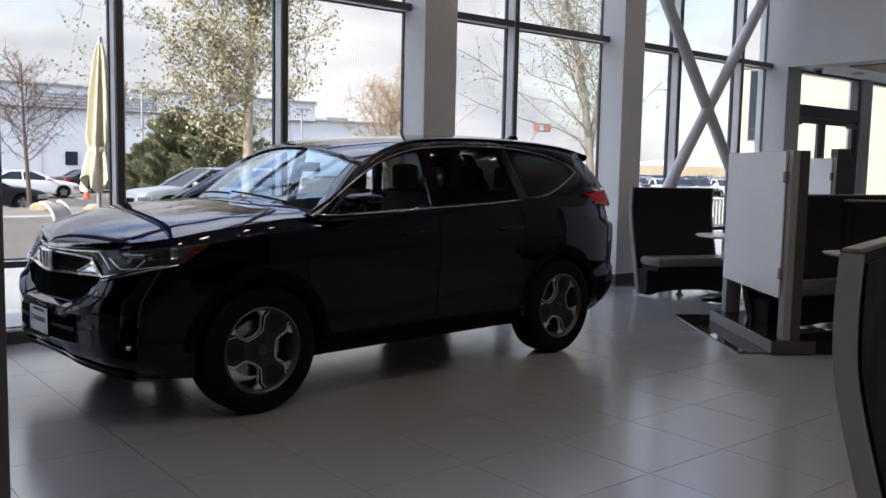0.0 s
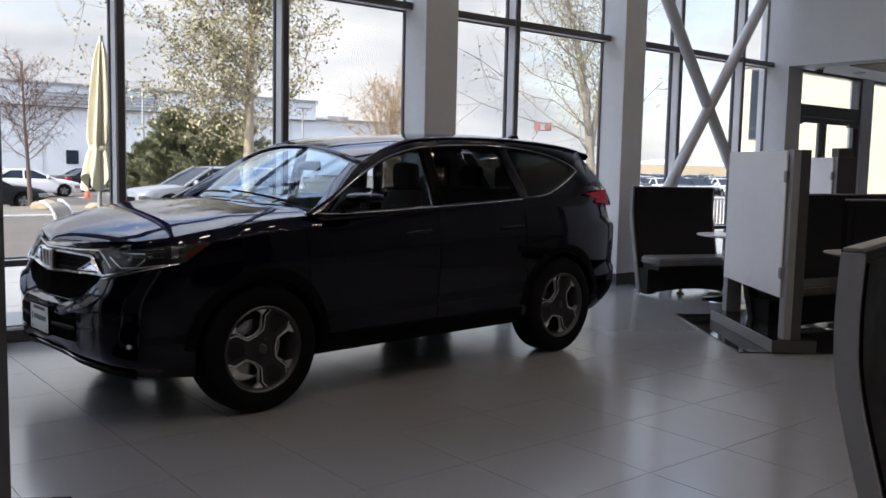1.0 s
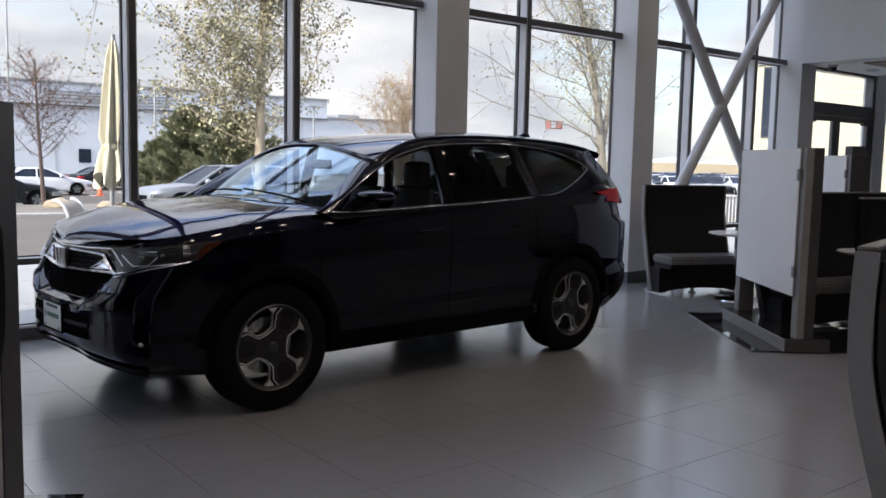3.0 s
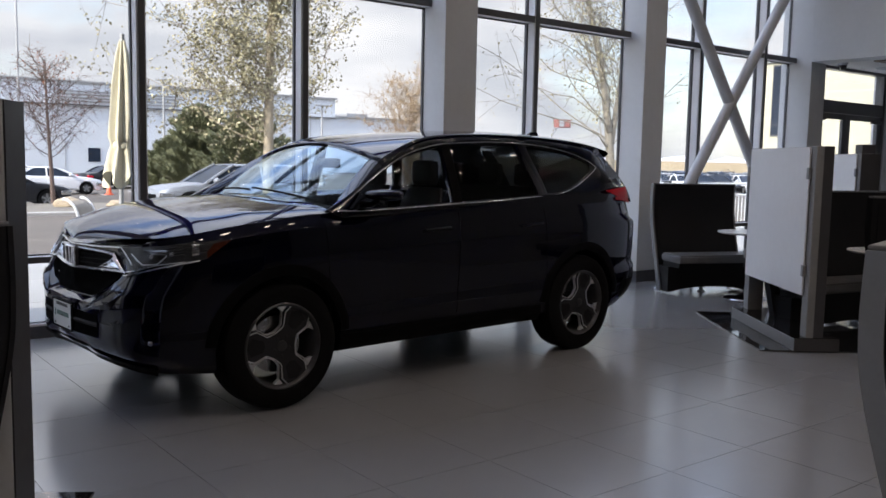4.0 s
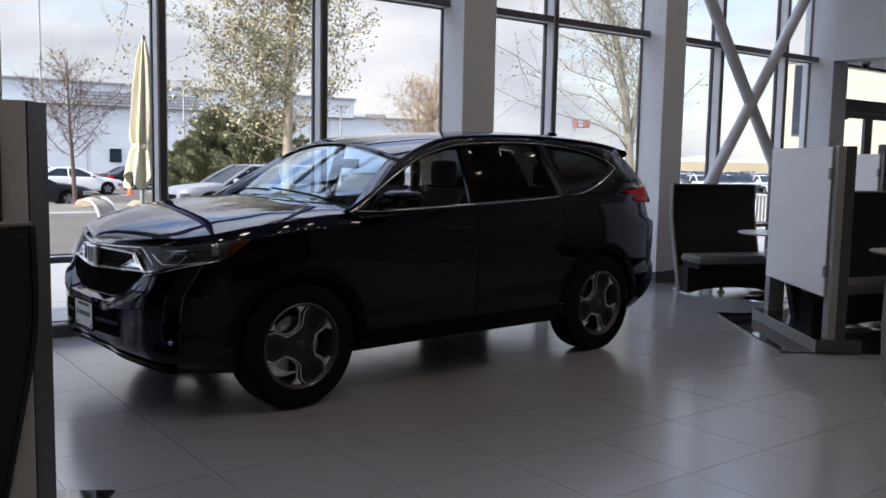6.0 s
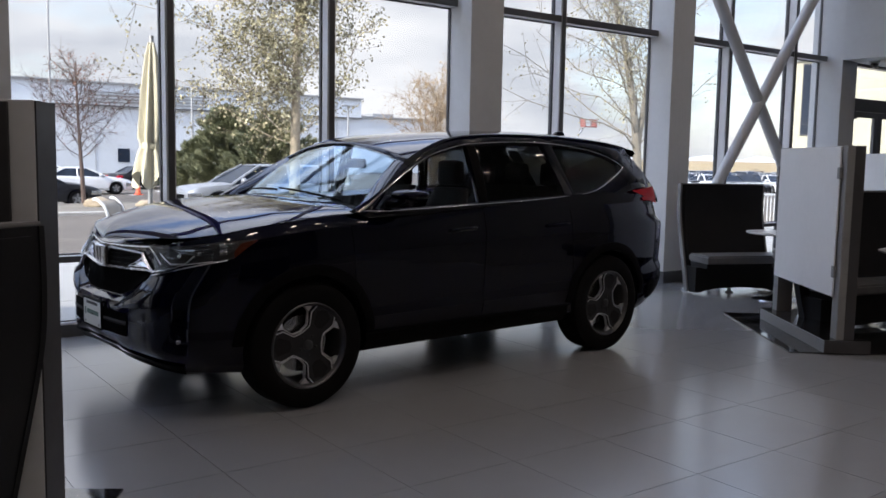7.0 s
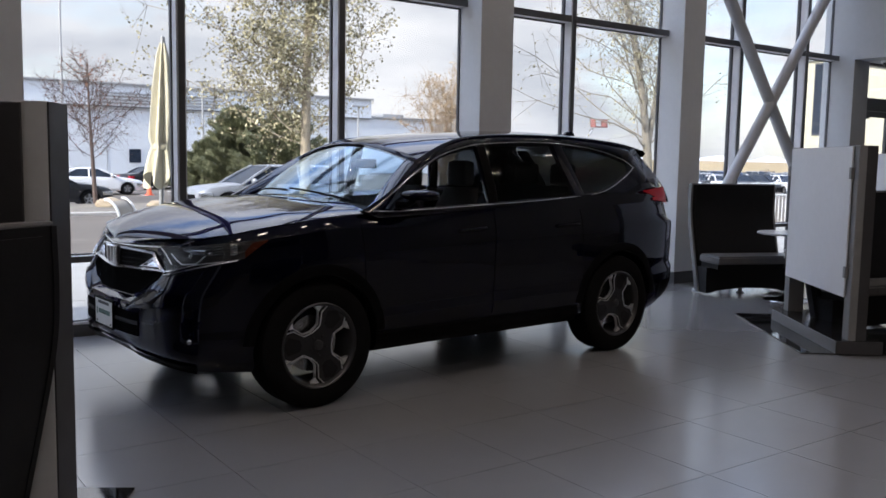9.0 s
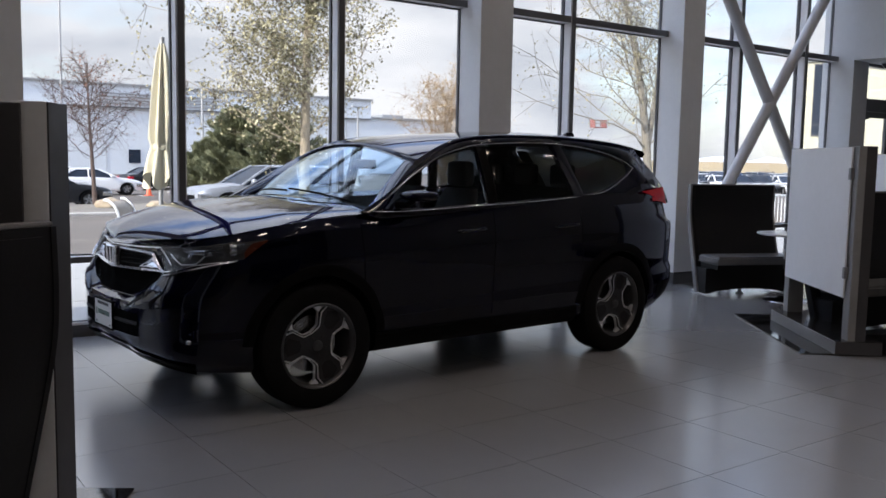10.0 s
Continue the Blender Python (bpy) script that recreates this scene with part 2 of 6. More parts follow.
def box(bm, x0, x1, y0, y1, z0, z1, bevel=0.0, m=None):
    r = bmesh.ops.create_cube(bm, size=1.0)
    vs = r["verts"]
    bmesh.ops.scale(bm, vec=(x1 - x0, y1 - y0, z1 - z0), verts=vs)
    bmesh.ops.translate(bm, vec=((x0 + x1) / 2, (y0 + y1) / 2, (z0 + z1) / 2), verts=vs)
    if bevel:
        es = list({e for v in vs for e in v.link_edges})
        out = bmesh.ops.bevel(bm, geom=es, offset=bevel, segments=2, affect="EDGES", profile=0.6)
        vs = list({v for f in out["faces"] for v in f.verts} | {v for v in vs if v.is_valid})
    if m is not None:
        bmesh.ops.transform(bm, matrix=m, verts=vs)
    return vs


def boxes(*dims, bevel=0.0):
    bm = bmesh.new()
    for d in dims:
        box(bm, *d, bevel=bevel)
    return bm


def lathe(bm, profile, seg=24, axis="z", centre=(0, 0, 0), close=False, caps=True):
    """Turns (radius, height) pairs round an axis."""
    rings = []
    c = Vector(centre)
    for r, hgt in profile:
        ring = []
        for i in range(seg):
            a = 2 * math.pi * i / seg
            p = (r * math.cos(a), r * math.sin(a), hgt)
            if axis == "y":
                p = (p[0], p[2], p[1])
            elif axis == "x":
                p = (p[2], p[0], p[1])
            ring.append(bm.verts.new(c + Vector(p)))
        rings.append(ring)
    n = len(rings)
    for j in range(n if close else n - 1):
        a, b = rings[j], rings[(j + 1) % n]
        for i in range(seg):
            bm.faces.new((a[i], a[(i + 1) % seg], b[(i + 1) % seg], b[i]))
    if caps and not close:
        for ring in (rings[0], rings[-1]):
            bm.faces.new(ring)
    return rings


def tube(bm, pts, radii, seg=8, caps=True):
    """A round bar along points; radii one number or one a point."""
    pts = [Vector(p) for p in pts]
    if not isinstance(radii, (list, tuple)):
        radii = [radii] * len(pts)
    rings = []
    side = None
    for i, p in enumerate(pts):
        d = (pts[min(i + 1, len(pts) - 1)] - pts[max(i - 1, 0)]).normalized()
        if side is None:
            side = d.orthogonal().normalized()
        side = (side - d * side.dot(d))
        side = side.normalized() if side.length > 1e-6 else d.orthogonal().normalized()
        up = d.cross(side)
        rings.append([bm.verts.new(p + radii[i] * (math.cos(2 * math.pi * k / seg) * side + math.sin(2 * math.pi * k / seg) * up)) for k in range(seg)])
    for a, b in zip(rings, rings[1:]):
        for k in range(seg):
            bm.faces.new((a[k], a[(k + 1) % seg], b[(k + 1) % seg], b[k]))
    if caps:
        bm.faces.new(rings[0])
        bm.faces.new(rings[-1])


def superquad(bm, c, r, e1=0.5, e2=0.5, nu=24, nv=12):
    """A rounded box-like ball at c with half sizes r."""
    def pw(v, e):
        return math.copysign(abs(v) ** e, v)
    rings = []
    for j in range(1, nv):
        a = math.pi * (j / nv - 0.5)
        rings.append([bm.verts.new((c[0] + r[0] * pw(math.cos(a), e1) * pw(math.cos(b), e2), c[1] + r[1] * pw(math.cos(a), e1) * pw(math.sin(b), e2), c[2] + r[2] * pw(math.sin(a), e1)))
                      for b in [2 * math.pi * i / nu for i in range(nu)]])
    for a, b in zip(rings, rings[1:]):
        for i in range(nu):
            bm.faces.new((a[i], a[(i + 1) % nu], b[(i + 1) % nu], b[i]))
    bm.faces.new(rings[0])
    bm.faces.new(rings[-1])


def grid(bm, rows, close=False):
    """Faces over rows of points of one length."""
    vr = [[bm.verts.new(p) for p in row] for row in rows]
    for a, b in zip(vr, vr[1:]):
        n = len(a)
        for i in range(n if close else n - 1):
            bm.faces.new((a[i], a[(i + 1) % n], b[(i + 1) % n], b[i]))
    return vr


def prism(bm, outline, lo, hi, axis="z"):
    """Pulls a flat outline of pairs from lo to hi along an axis."""
    def at(p, v):
        return {"z": (p[0], p[1], v), "y": (p[0], v, p[1]), "x": (v, p[0], p[1])}[axis]
    a = [bm.verts.new(at(p, lo)) for p in outline]
    b = [bm.verts.new(at(p, hi)) for p in outline]
    n = len(a)
    for i in range(n):
        bm.faces.new((a[i], a[(i + 1) % n], b[(i + 1) % n], b[i]))
    bm.faces.new(a)
    bm.faces.new(b)


def lerp_table(table, x):
    xs = [p[0] for p in table]
    return float(np.interp(x, xs, [p[1] for p in table]))


def smooth_curve(pts, per=6):
    """Catmull-Rom through points."""
    P = [Vector(p) for p in pts]
    out = []
    for i in range(len(P) - 1):
        p0, p1, p2, p3 = P[max(i - 1, 0)], P[i], P[i + 1], P[min(i + 2, len(P) - 1)]
        for k in range(per):
            t = k / per
            out.append(0.5 * ((2 * p1) + (p2 - p0) * t + (2 * p0 - 5 * p1 + 4 * p2 - p3) * t * t + (3 * p1 - p0 - 3 * p2 + p3) * t ** 3))
    out.append(P[-1])
    return out


# ================= the showroom =================
SIDE_X = 12.06          # side wall with the opening to the entrance
ROOM_H = 6.0
LOW_H = 3.02            # ceiling of the entrance bay


def structure(name, bm, mat, label, smooth=None):
    return part(name, bm, mat, None, label, smooth, kind="structure")


# floor slab under the tiles
structure("floor", boxes((-16.2, 18.2, -8.2, 7.36, -0.2, -0.012)), M_GROUT, "dark grout bed under the showroom tiles")

# kerb below the glass
structure("trim", boxes((-4.2, 12.06, 7.20, 7.35, -0.01, 0.09), (12.46, 18.2, 7.17, 7.35, -0.01, 0.06), bevel=0.004), M_ALU,
          "dark anodised sill kerb along the curtain wall")
structure("trim_sill", boxes((-4.2, 12.06, 7.192, 7.275, 0.0905, 0.112), bevel=0.003), M_ALUL, "silver bottom rail on the sill kerb")

COLUMNS = ((0.82, 1.226), (5.347, 5.757), (8.366, 8.756), (-4.2, -3.8))
for k, (a, b) in enumerate(COLUMNS):
    col = structure("column_%d" % (k + 1), boxes((a, b, 6.88, 7.25, -0.01, ROOM_H), bevel=0.006), M_COL, "light grey boxed steel column between the windows")
    base = part("baseboard", boxes((a - 0.006, b + 0.006, 6.872, 7.19, 0.0, 0.14), bevel=0.003), M_BASEB, col, "dark baseboard strip")

MULLIONS = (-2.6, -1.2, 0.0, 2.446, 3.927, 6.807, 9.795, 11.26)
RAILS = ((0.594, 0.642), (2.956, 3.027), (4.602, 4.680))
LEVELS = ((0.112, 0.594), (0.642, 2.956), (3.027, 4.602), (4.680, ROOM_H))


def curtain_wall():
    edges = sorted([(m - 0.0405, m + 0.0405) for m in MULLIONS] + [(a - 0.0005, b + 0.0005) for a, b in COLUMNS] + [(SIDE_X, SIDE_X + 0.4)])
    for n, ((a0, a1), (b0, b1)) in enumerate(zip(edges, edges[1:])):
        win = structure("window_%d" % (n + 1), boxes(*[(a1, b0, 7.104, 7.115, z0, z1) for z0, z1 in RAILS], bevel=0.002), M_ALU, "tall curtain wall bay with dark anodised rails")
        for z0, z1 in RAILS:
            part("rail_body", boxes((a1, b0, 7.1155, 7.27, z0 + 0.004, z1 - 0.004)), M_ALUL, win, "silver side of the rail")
        for z0, z1 in LEVELS:
            pane = part("pane", boxes((a1 + 0.004, b0 - 0.004, 7.236, 7.243, z0 + 0.004, z1 - 0.004)), M_PANE, win, "clear window pane")
            pane.visible_shadow = False
            # thin gaskets round the pane
            bm = boxes((a1, a1 + 0.010, 7.222, 7.257, z0, z1), (b0 - 0.010, b0, 7.222, 7.257, z0, z1),
                       (a1 + 0.010, b0 - 0.010, 7.222, 7.257, z0, z0 + 0.010), (a1 + 0.010, b0 - 0.010, 7.222, 7.257, z1 - 0.010, z1))
            part("gasket", bm, M_BASEB, win, "black glazing gasket")
    for m in MULLIONS:
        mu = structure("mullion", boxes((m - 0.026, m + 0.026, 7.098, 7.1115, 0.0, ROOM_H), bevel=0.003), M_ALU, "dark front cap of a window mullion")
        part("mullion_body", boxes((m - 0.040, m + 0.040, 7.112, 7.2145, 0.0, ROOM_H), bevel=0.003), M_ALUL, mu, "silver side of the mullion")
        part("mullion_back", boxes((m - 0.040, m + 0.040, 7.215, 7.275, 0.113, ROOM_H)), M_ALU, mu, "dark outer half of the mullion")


curtain_wall()

# side wall: pier, header over the opening, rest of the wall
structure("wall_east", boxes((SIDE_X, SIDE_X + 0.4, 6.87, 7.345, -0.01, ROOM_H), (SIDE_X, SIDE_X + 0.4, -0.5, 6.869, 2.96, ROOM_H), (SIDE_X, SIDE_X + 0.4, -8.2, -0.501, -0.01, ROOM_H)),
          M_WALL, "light grey painted wall with a wide opening")
structure("baseboard", boxes((SIDE_X - 0.012, SIDE_X + 0.41, 6.86, 7.17, 0.0, 0.14)), M_BASEB, "dark baseboard at the pier")
# unseen walls added to close the room, dark so the car reflects little
structure("wall_north", boxes((-16.4, -4.201, 7.0, 7.345, -0.01, ROOM_H)), M_WALLD, "unseen wall beside the windows, dark to dim reflections")
structure("wall_south", boxes((-16.4, SIDE_X + 0.4, -8.4, -8.2, -0.01, ROOM_H)), M_WALLD, "unseen back wall, dark to dim reflections")


structure("wall_west", boxes((-16.4, -16.0, -8.2, 7.08, -0.01, ROOM_H)), M_WALLD, "unseen end wall, dark to dim reflections")
structure("ceiling", boxes((-16.4, SIDE_X + 0.4, -8.4, 7.55, ROOM_H, ROOM_H + 0.3)), M_CEIL, "high off-white showroom ceiling")

# entrance bay behind the opening
structure("ceiling_entrance", boxes((SIDE_X + 0.401, 18.4, -0.7, 7.40, LOW_H, LOW_H + 0.25)), M_CEIL, "low off-white entrance ceiling")
structure("wall_entrance_east", boxes((18.0, 18.4, -0.7, 7.40, -0.01, LOW_H)), M_WALL, "light grey entrance end wall")
structure("wall_entrance_south", boxes((SIDE_X + 0.401, 18.0, -0.7, -0.5, -0.01, LOW_H)), M_WALL, "light grey entrance back wall")
structure("column_entrance", boxes((15.01, 15.36, 7.16, 7.40, -0.01, LOW_H), bevel=0.005), M_COL, "grey column beside the entrance door")


def entrance():
    d = structure("door_1", boxes((12.462, 15.008, 7.19, 7.33, 2.30, 2.495), (12.462, 12.56, 7.19, 7.33, 0.06, 2.299), (14.94, 15.008, 7.19, 7.33, 0.06, 2.299),
                                  (12.462, 15.008, 7.19, 7.33, 2.975, 3.018), (14.93, 15.008, 7.19, 7.33, 2.4955, 2.9745), bevel=0.003), M_ALU, "dark aluminium double entrance door with transom")
    for x0, x1 in ((12.565, 13.805), (13.815, 14.935)):
        leaf = part("door_leaf", boxes((x0, x0 + 0.11, 7.21, 7.26, 0.07, 2.295), (x1 - 0.11, x1, 7.21, 7.26, 0.07, 2.295), (x0 + 0.1105, x1 - 0.1105, 7.21, 7.26, 2.21, 2.295),
                                       (x0 + 0.1105, x1 - 0.1105, 7.21, 7.26, 0.07, 0.30), bevel=0.003), M_ALU, d)
        p = part("pane", boxes((x0 + 0.112, x1 - 0.112, 7.232, 7.238, 0.302, 2.208)), M_PANE, leaf, "clear door glass")
        p.visible_shadow = False
        bm = bmesh.new()
        hx = x1 - 0.055 if x0 < 13 else x0 + 0.055
        tube(bm, [(hx, 7.215, 0.95), (hx, 7.16, 0.95), (hx, 7.16, 1.25), (hx, 7.215, 1.25)], 0.012, 8)
        part("door_handle", bm, M_CHROME, leaf, "brushed steel pull handle", 40)
        part("door_closer", boxes((x0 + 0.02, x0 + 0.50, 7.15, 7.209, 2.175, 2.235) if x0 < 13 else (x1 - 0.36, x1 - 0.02, 7.15, 7.209, 2.175, 2.235), bevel=0.006), M_ALU, leaf)
    t = part("pane", boxes((12.47, 14.925, 7.256, 7.264, 2.497, 2.973)), M_PANE, d, "clear transom glass")
    t.visible_shadow = False
    w = structure("window_entrance", boxes((15.362, 15.44, 7.19, 7.33, 0.06, 3.018), (17.9, 17.998, 7.19, 7.33, 0.06, 3.018), (15.441, 17.899, 7.19, 7.33, 2.97, 3.018),
                                           (15.441, 17.899, 7.19, 7.33, 0.06, 0.16), bevel=0.003), M_ALU, "dark framed window beside the entrance")
    p = part("pane", boxes((15.443, 17.897, 7.256, 7.264, 0.162, 2.968)), M_PANE, w, "clear window pane")
    p.visible_shadow = False


entrance()


# crossed steel tubes inside the third bay
def brace(name, p0, p1, r):
    bm = bmesh.new()
    tube(bm, [p0, p1], r, 28)
    return structure(name, bm, M_BRACE, "grey painted round steel cross brace tube", 60)


brace("brace_1", (8.80, 7.0, 4.20), (12.02, 7.0, 0.03), 0.075)
brace("brace_2", (12.04, 6.99, 4.56), (8.95, 6.99, 0.50), 0.075)


# small recessed lamps in the high ceiling
def downlight():
    e = empty("downlight", pose(0, 0, ROOM_H), "small round recessed ceiling downlight, switched on", "ceiling light", "ceiling downlights")
    bm = bmesh.new()
    lathe(bm, [(0.075, 0.0), (0.105, 0.0), (0.105, -0.014), (0.075, -0.008)], 20, close=True)
    part("trim_ring", bm, M_CEIL, e, smooth=40)
    bm = bmesh.new()
    lathe(bm, [(0.074, -0.001), (0.074, -0.006)], 20)
    part("lens", bm, M_LAMP, e)
    return e


first = downlight()
first.matrix_world = pose(-3.0, -5.0, ROOM_H)
for i in range(10):
    for j in range(7):
        if (i, j) != (0, 0):
            copy_thing(first, pose(-3.0 + i * 1.5, -5.0 + j * 1.7, ROOM_H))


# the row over the car shines straight down on the floor
for k in range(4):
    spot = new("downlight_beam", bpy.data.lights.new("downlight_beam", "SPOT"))
    spot.data.energy = 40
    spot.data.color = (1.0, 0.87, 0.74)
    spot.data.spot_size = radians(100)
    spot.data.spot_blend = 0.8
    spot.data.shadow_soft_size = 0.22
    spot.matrix_world = pose(1.5 + 1.5 * k, 1.8, ROOM_H - 0.02)


def dome_camera():
    e = empty("dome_camera", pose(12.99, 6.90, LOW_H), "small dark dome camera under the entrance ceiling", "camera dome")
    bm = bmesh.new()
    lathe(bm, [(0.075, 0.0), (0.075, -0.03), (0.06, -0.034)], 20)
    part("base", bm, M_WALL, e, smooth=40)
    bm = bmesh.new()
    lathe(bm, [(0.058, -0.034), (0.055, -0.06), (0.042, -0.085), (0.02, -0.1), (0.004, -0.104)], 20)
    part("dome", bm, M_DOME, e, "smoked plastic dome", 50)


dome_camera()


def ceiling_speaker():
    e = empty("ceiling_speaker", pose(14.0, 6.78, LOW_H), "small round white speaker under the entrance ceiling", "speaker")
    bm = bmesh.new()
    lathe(bm, [(0.10, 0.0), (0.10, -0.012), (0.085, -0.022)], 24)
    part("rim", bm, M_WALL, e, smooth=40)
    bm = bmesh.new()
    lathe(bm, [(0.082, -0.0225), (0.06, -0.028), (0.01, -0.030)], 24)
    part("grille", bm, M_CABI, e, "grey speaker grille", 50)


ceiling_speaker()
structure("ceiling_panel", boxes((12.80, 17.0, 1.0, 6.34, LOW_H - 0.035, LOW_H - 0.0005), bevel=0.004), M_WOOD, "brown wood-look ceiling panel in the entrance")


# ================= seating units =================
def divider(m, face_mat, label, post_mat=None, rear=-0.105, end_mat=None, hinges=True):
    """A low screen: two posts on a plinth, a hung panel on one side and a black glossy floor plate. x runs from its near end, the panel is on +y."""
    plate = empty("floor_plate", m, "black glossy floor plate under a screen and plinth", "floor plate", "floor plates")
    part("slab", boxes((0.0, 1.76, -0.72, 0.45, 0.0, 0.012), bevel=0.003), M_PLATE, plate)
    e = empty("screen_divider", m @ pose(0, 0, 0.012), label, "divider", "screen dividers")
    pl = part("plinth", boxes((-0.02, 1.46, -0.155, 0.20, 0.0, 0.096), bevel=0.003), M_POST, e, "grey laminate plinth")
    part("plinth_top", boxes((-0.016, 1.456, -0.151, 0.196, 0.0965, 0.101), bevel=0.001), M_PLATE, pl, "black glossy plinth top")
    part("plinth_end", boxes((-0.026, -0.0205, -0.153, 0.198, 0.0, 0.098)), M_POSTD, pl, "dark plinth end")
    for x0, x1 in ((0.0, 0.11), (1.31, 1.42)):
        po = part("post", boxes((x0, x1, rear, 0.105, 0.1012, 1.59), bevel=0.004), post_mat or M_POST, e)
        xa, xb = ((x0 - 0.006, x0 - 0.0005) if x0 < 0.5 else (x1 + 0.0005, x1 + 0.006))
        # thin sheets make the post's outer end darker than its other faces
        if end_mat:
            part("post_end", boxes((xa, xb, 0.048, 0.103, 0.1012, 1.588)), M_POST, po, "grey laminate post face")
        part("post_end", boxes((xa, xb, rear + 0.002, 0.047 if end_mat else 0.103, 0.1012, 1.588)), end_mat or M_POSTD, po, "dark post face")
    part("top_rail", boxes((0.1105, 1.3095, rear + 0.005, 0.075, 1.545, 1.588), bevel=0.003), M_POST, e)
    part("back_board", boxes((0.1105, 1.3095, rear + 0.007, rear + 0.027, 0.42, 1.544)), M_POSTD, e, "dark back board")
    pn = part("panel", boxes((0.075, 1.37, 0.1125, 0.126, 0.425, 1.583), bevel=0.003), face_mat, e, "smooth hung display panel")
    for x in (0.055, 1.365) if hinges else ():
        for z in (0.62, 1.38):
            part("bracket", boxes((x, x + 0.045, 0.1055, 0.134, z - 0.045, z + 0.045), bevel=0.006), M_POST, pn, "small grey hinge bracket")
    return e


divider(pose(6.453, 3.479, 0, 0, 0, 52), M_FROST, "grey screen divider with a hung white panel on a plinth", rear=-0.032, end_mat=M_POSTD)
# posts here take the lightened grey in place of lamplight from the room
divider(pose(0.659, 3.109, 0, 0, 0, 147), M_POSTD, "grey screen divider with a hung dark panel on a plinth", M_POST_LIT, -0.055, hinges=False)
divider(pose(9.62, 4.72, 0, 0, 0, 50), M_FROST, "grey screen divider behind the booth seating")

TOP_Z = 1.21


def booth(m, width, label, chamfer=0.0, edge=None):
    """A high-backed bench: leaning black back with a silver edge, grey seat, chrome pedestal. The back runs along x, the seat lies on -y."""
    e = empty("booth_bench", m, label, "booth seat", "booth benches")
    spine = smooth_curve([(-0.235, 0.012, 0), (-0.12, 0.42, 0), (-0.02, 0.80, 0), (0.0, 1.0, 0), (-0.005, TOP_Z, 0)], 5)
    th = 0.054

    def shell(x0, x1, grow, cut, raised=False):
        bm = bmesh.new()
        rows = []
        pts = spine[4:-1] if cut else spine[3:] if raised else spine
        for x in (x0, x1):
            front = [(x, p[0] - th - grow, p[1]) for p in pts]
            back = [(x, p[0] + grow, p[1]) for p in reversed(pts)]
            rows.append(front + back)
        vr = grid(bm, rows, close=True)
        for r in vr:
            bm.faces.new(r)
        return bm
    part("backrest", shell(0.022, width - 0.022, 0.0, False, True), M_BLACK, e, smooth=50)
    pads = shell(0.06, width - 0.06, 0.008, True)
    part("back_cushion", pads, M_BLACK, e, "black padded upholstery", 50)
    for x0, x1 in ((0.0, 0.0215), (width - 0.0215, width)):
        part("side_edge", shell(x0, x1, 0.004, False), edge or M_SHELL, e, "grey edge trim" if edge else "silver-grey edge trim", 50)
    bm = bmesh.new()
    box(bm, 0.008, width - 0.008, -th - 0.003, -0.003, TOP_Z + 0.0005, TOP_Z + 0.016, 0.007)
    # top coloured darker than the silver edge to offset light from the ceiling lamps
    part("top_edge", bm, M_POSTM, e, "grey top trim, darkened against the lamps above")
    # seat with rounded front and one clipped corner
    out = [(0.03, -0.24), (width - 0.03, -0.24), (width - 0.03, -0.62 + chamfer), (width - 0.05 - chamfer * 1.4, -0.64), (0.05, -0.64), (0.03, -0.62)]
    bm = bmesh.new()
    prism(bm, out, 0.355, 0.445)
    bmesh.ops.bevel(bm, geom=list(bm.edges), offset=0.018, segments=3, affect="EDGES")
    part("seat", bm, M_SEAT, e, "grey vinyl seat pad", 60)
    bm = bmesh.new()
    prism(bm, [(0.05, -0.26), (width - 0.05, -0.26), (width - 0.06, -0.56 + chamfer), (width - 0.12 - chamfer, -0.58), (0.06, -0.58)], 0.30, 0.354)
    part("seat_base", bm, M_BLACK, e, "black seat underframe")
    bm = bmesh.new()
    lathe(bm, [(0.045, 0.0), (0.045, 0.012), (0.022, 0.022), (0.020, 0.20), (0.04, 0.299)], 24, centre=(width * 0.45, -0.36, 0))
    part("pedestal", bm, M_SATIN, e, "slim bright steel pedestal", 50)
    # black skirt under the seat with an arched lower edge
    bm = bmesh.new()
    arch = [(0.022, 0.015)] + [(0.08 + (width - 0.16) * k / 14, 0.015 + 0.050 * math.sin(math.pi * k / 14) ** 0.6) for k in range(15)] + [(width - 0.022, 0.015), (width - 0.022, 0.299), (0.022, 0.299)]
    prism(bm, arch, -0.420, -0.200, "y")
    part("skirt", bm, M_BLACK, e, "black upholstered skirt with an arched edge")
    for x in (0.07, width - 0.07):
        bm = bmesh.new()
        tube(bm, [(x, -0.25, 0.16), (x, -0.20, 0.03), (x, -0.12, 0.012), (x, -0.06, 0.012)], 0.012, 8)
        part("foot", bm, M_CHROME, e, "small chrome foot", 50)
    return e


booth(pose(8.10, 6.50, 0, 0, 0, -21), 1.1, "black high-backed booth bench with a grey seat near the window", 0.10, M_POSTM)
booth(pose(7.10, 4.476, 0, 0, 0, -12), 2.29, "black high-backed booth bench behind the screen", 0.0, M_BLACK)
booth(pose(6.83, 3.36, 0, 0, 0, -20), 1.2, "black high-backed booth bench beside the screen plinth", 0.0, M_BLACK)
booth(pose(2.416, 1.184, 0, 0, 0, 14), 1.2, "black high-backed booth bench with a silver edge")
booth(pose(0.603, 2.925, 0, 0, 0, 213), 1.2, "black high-backed booth bench turned to the window", 0.0, M_BLACK)


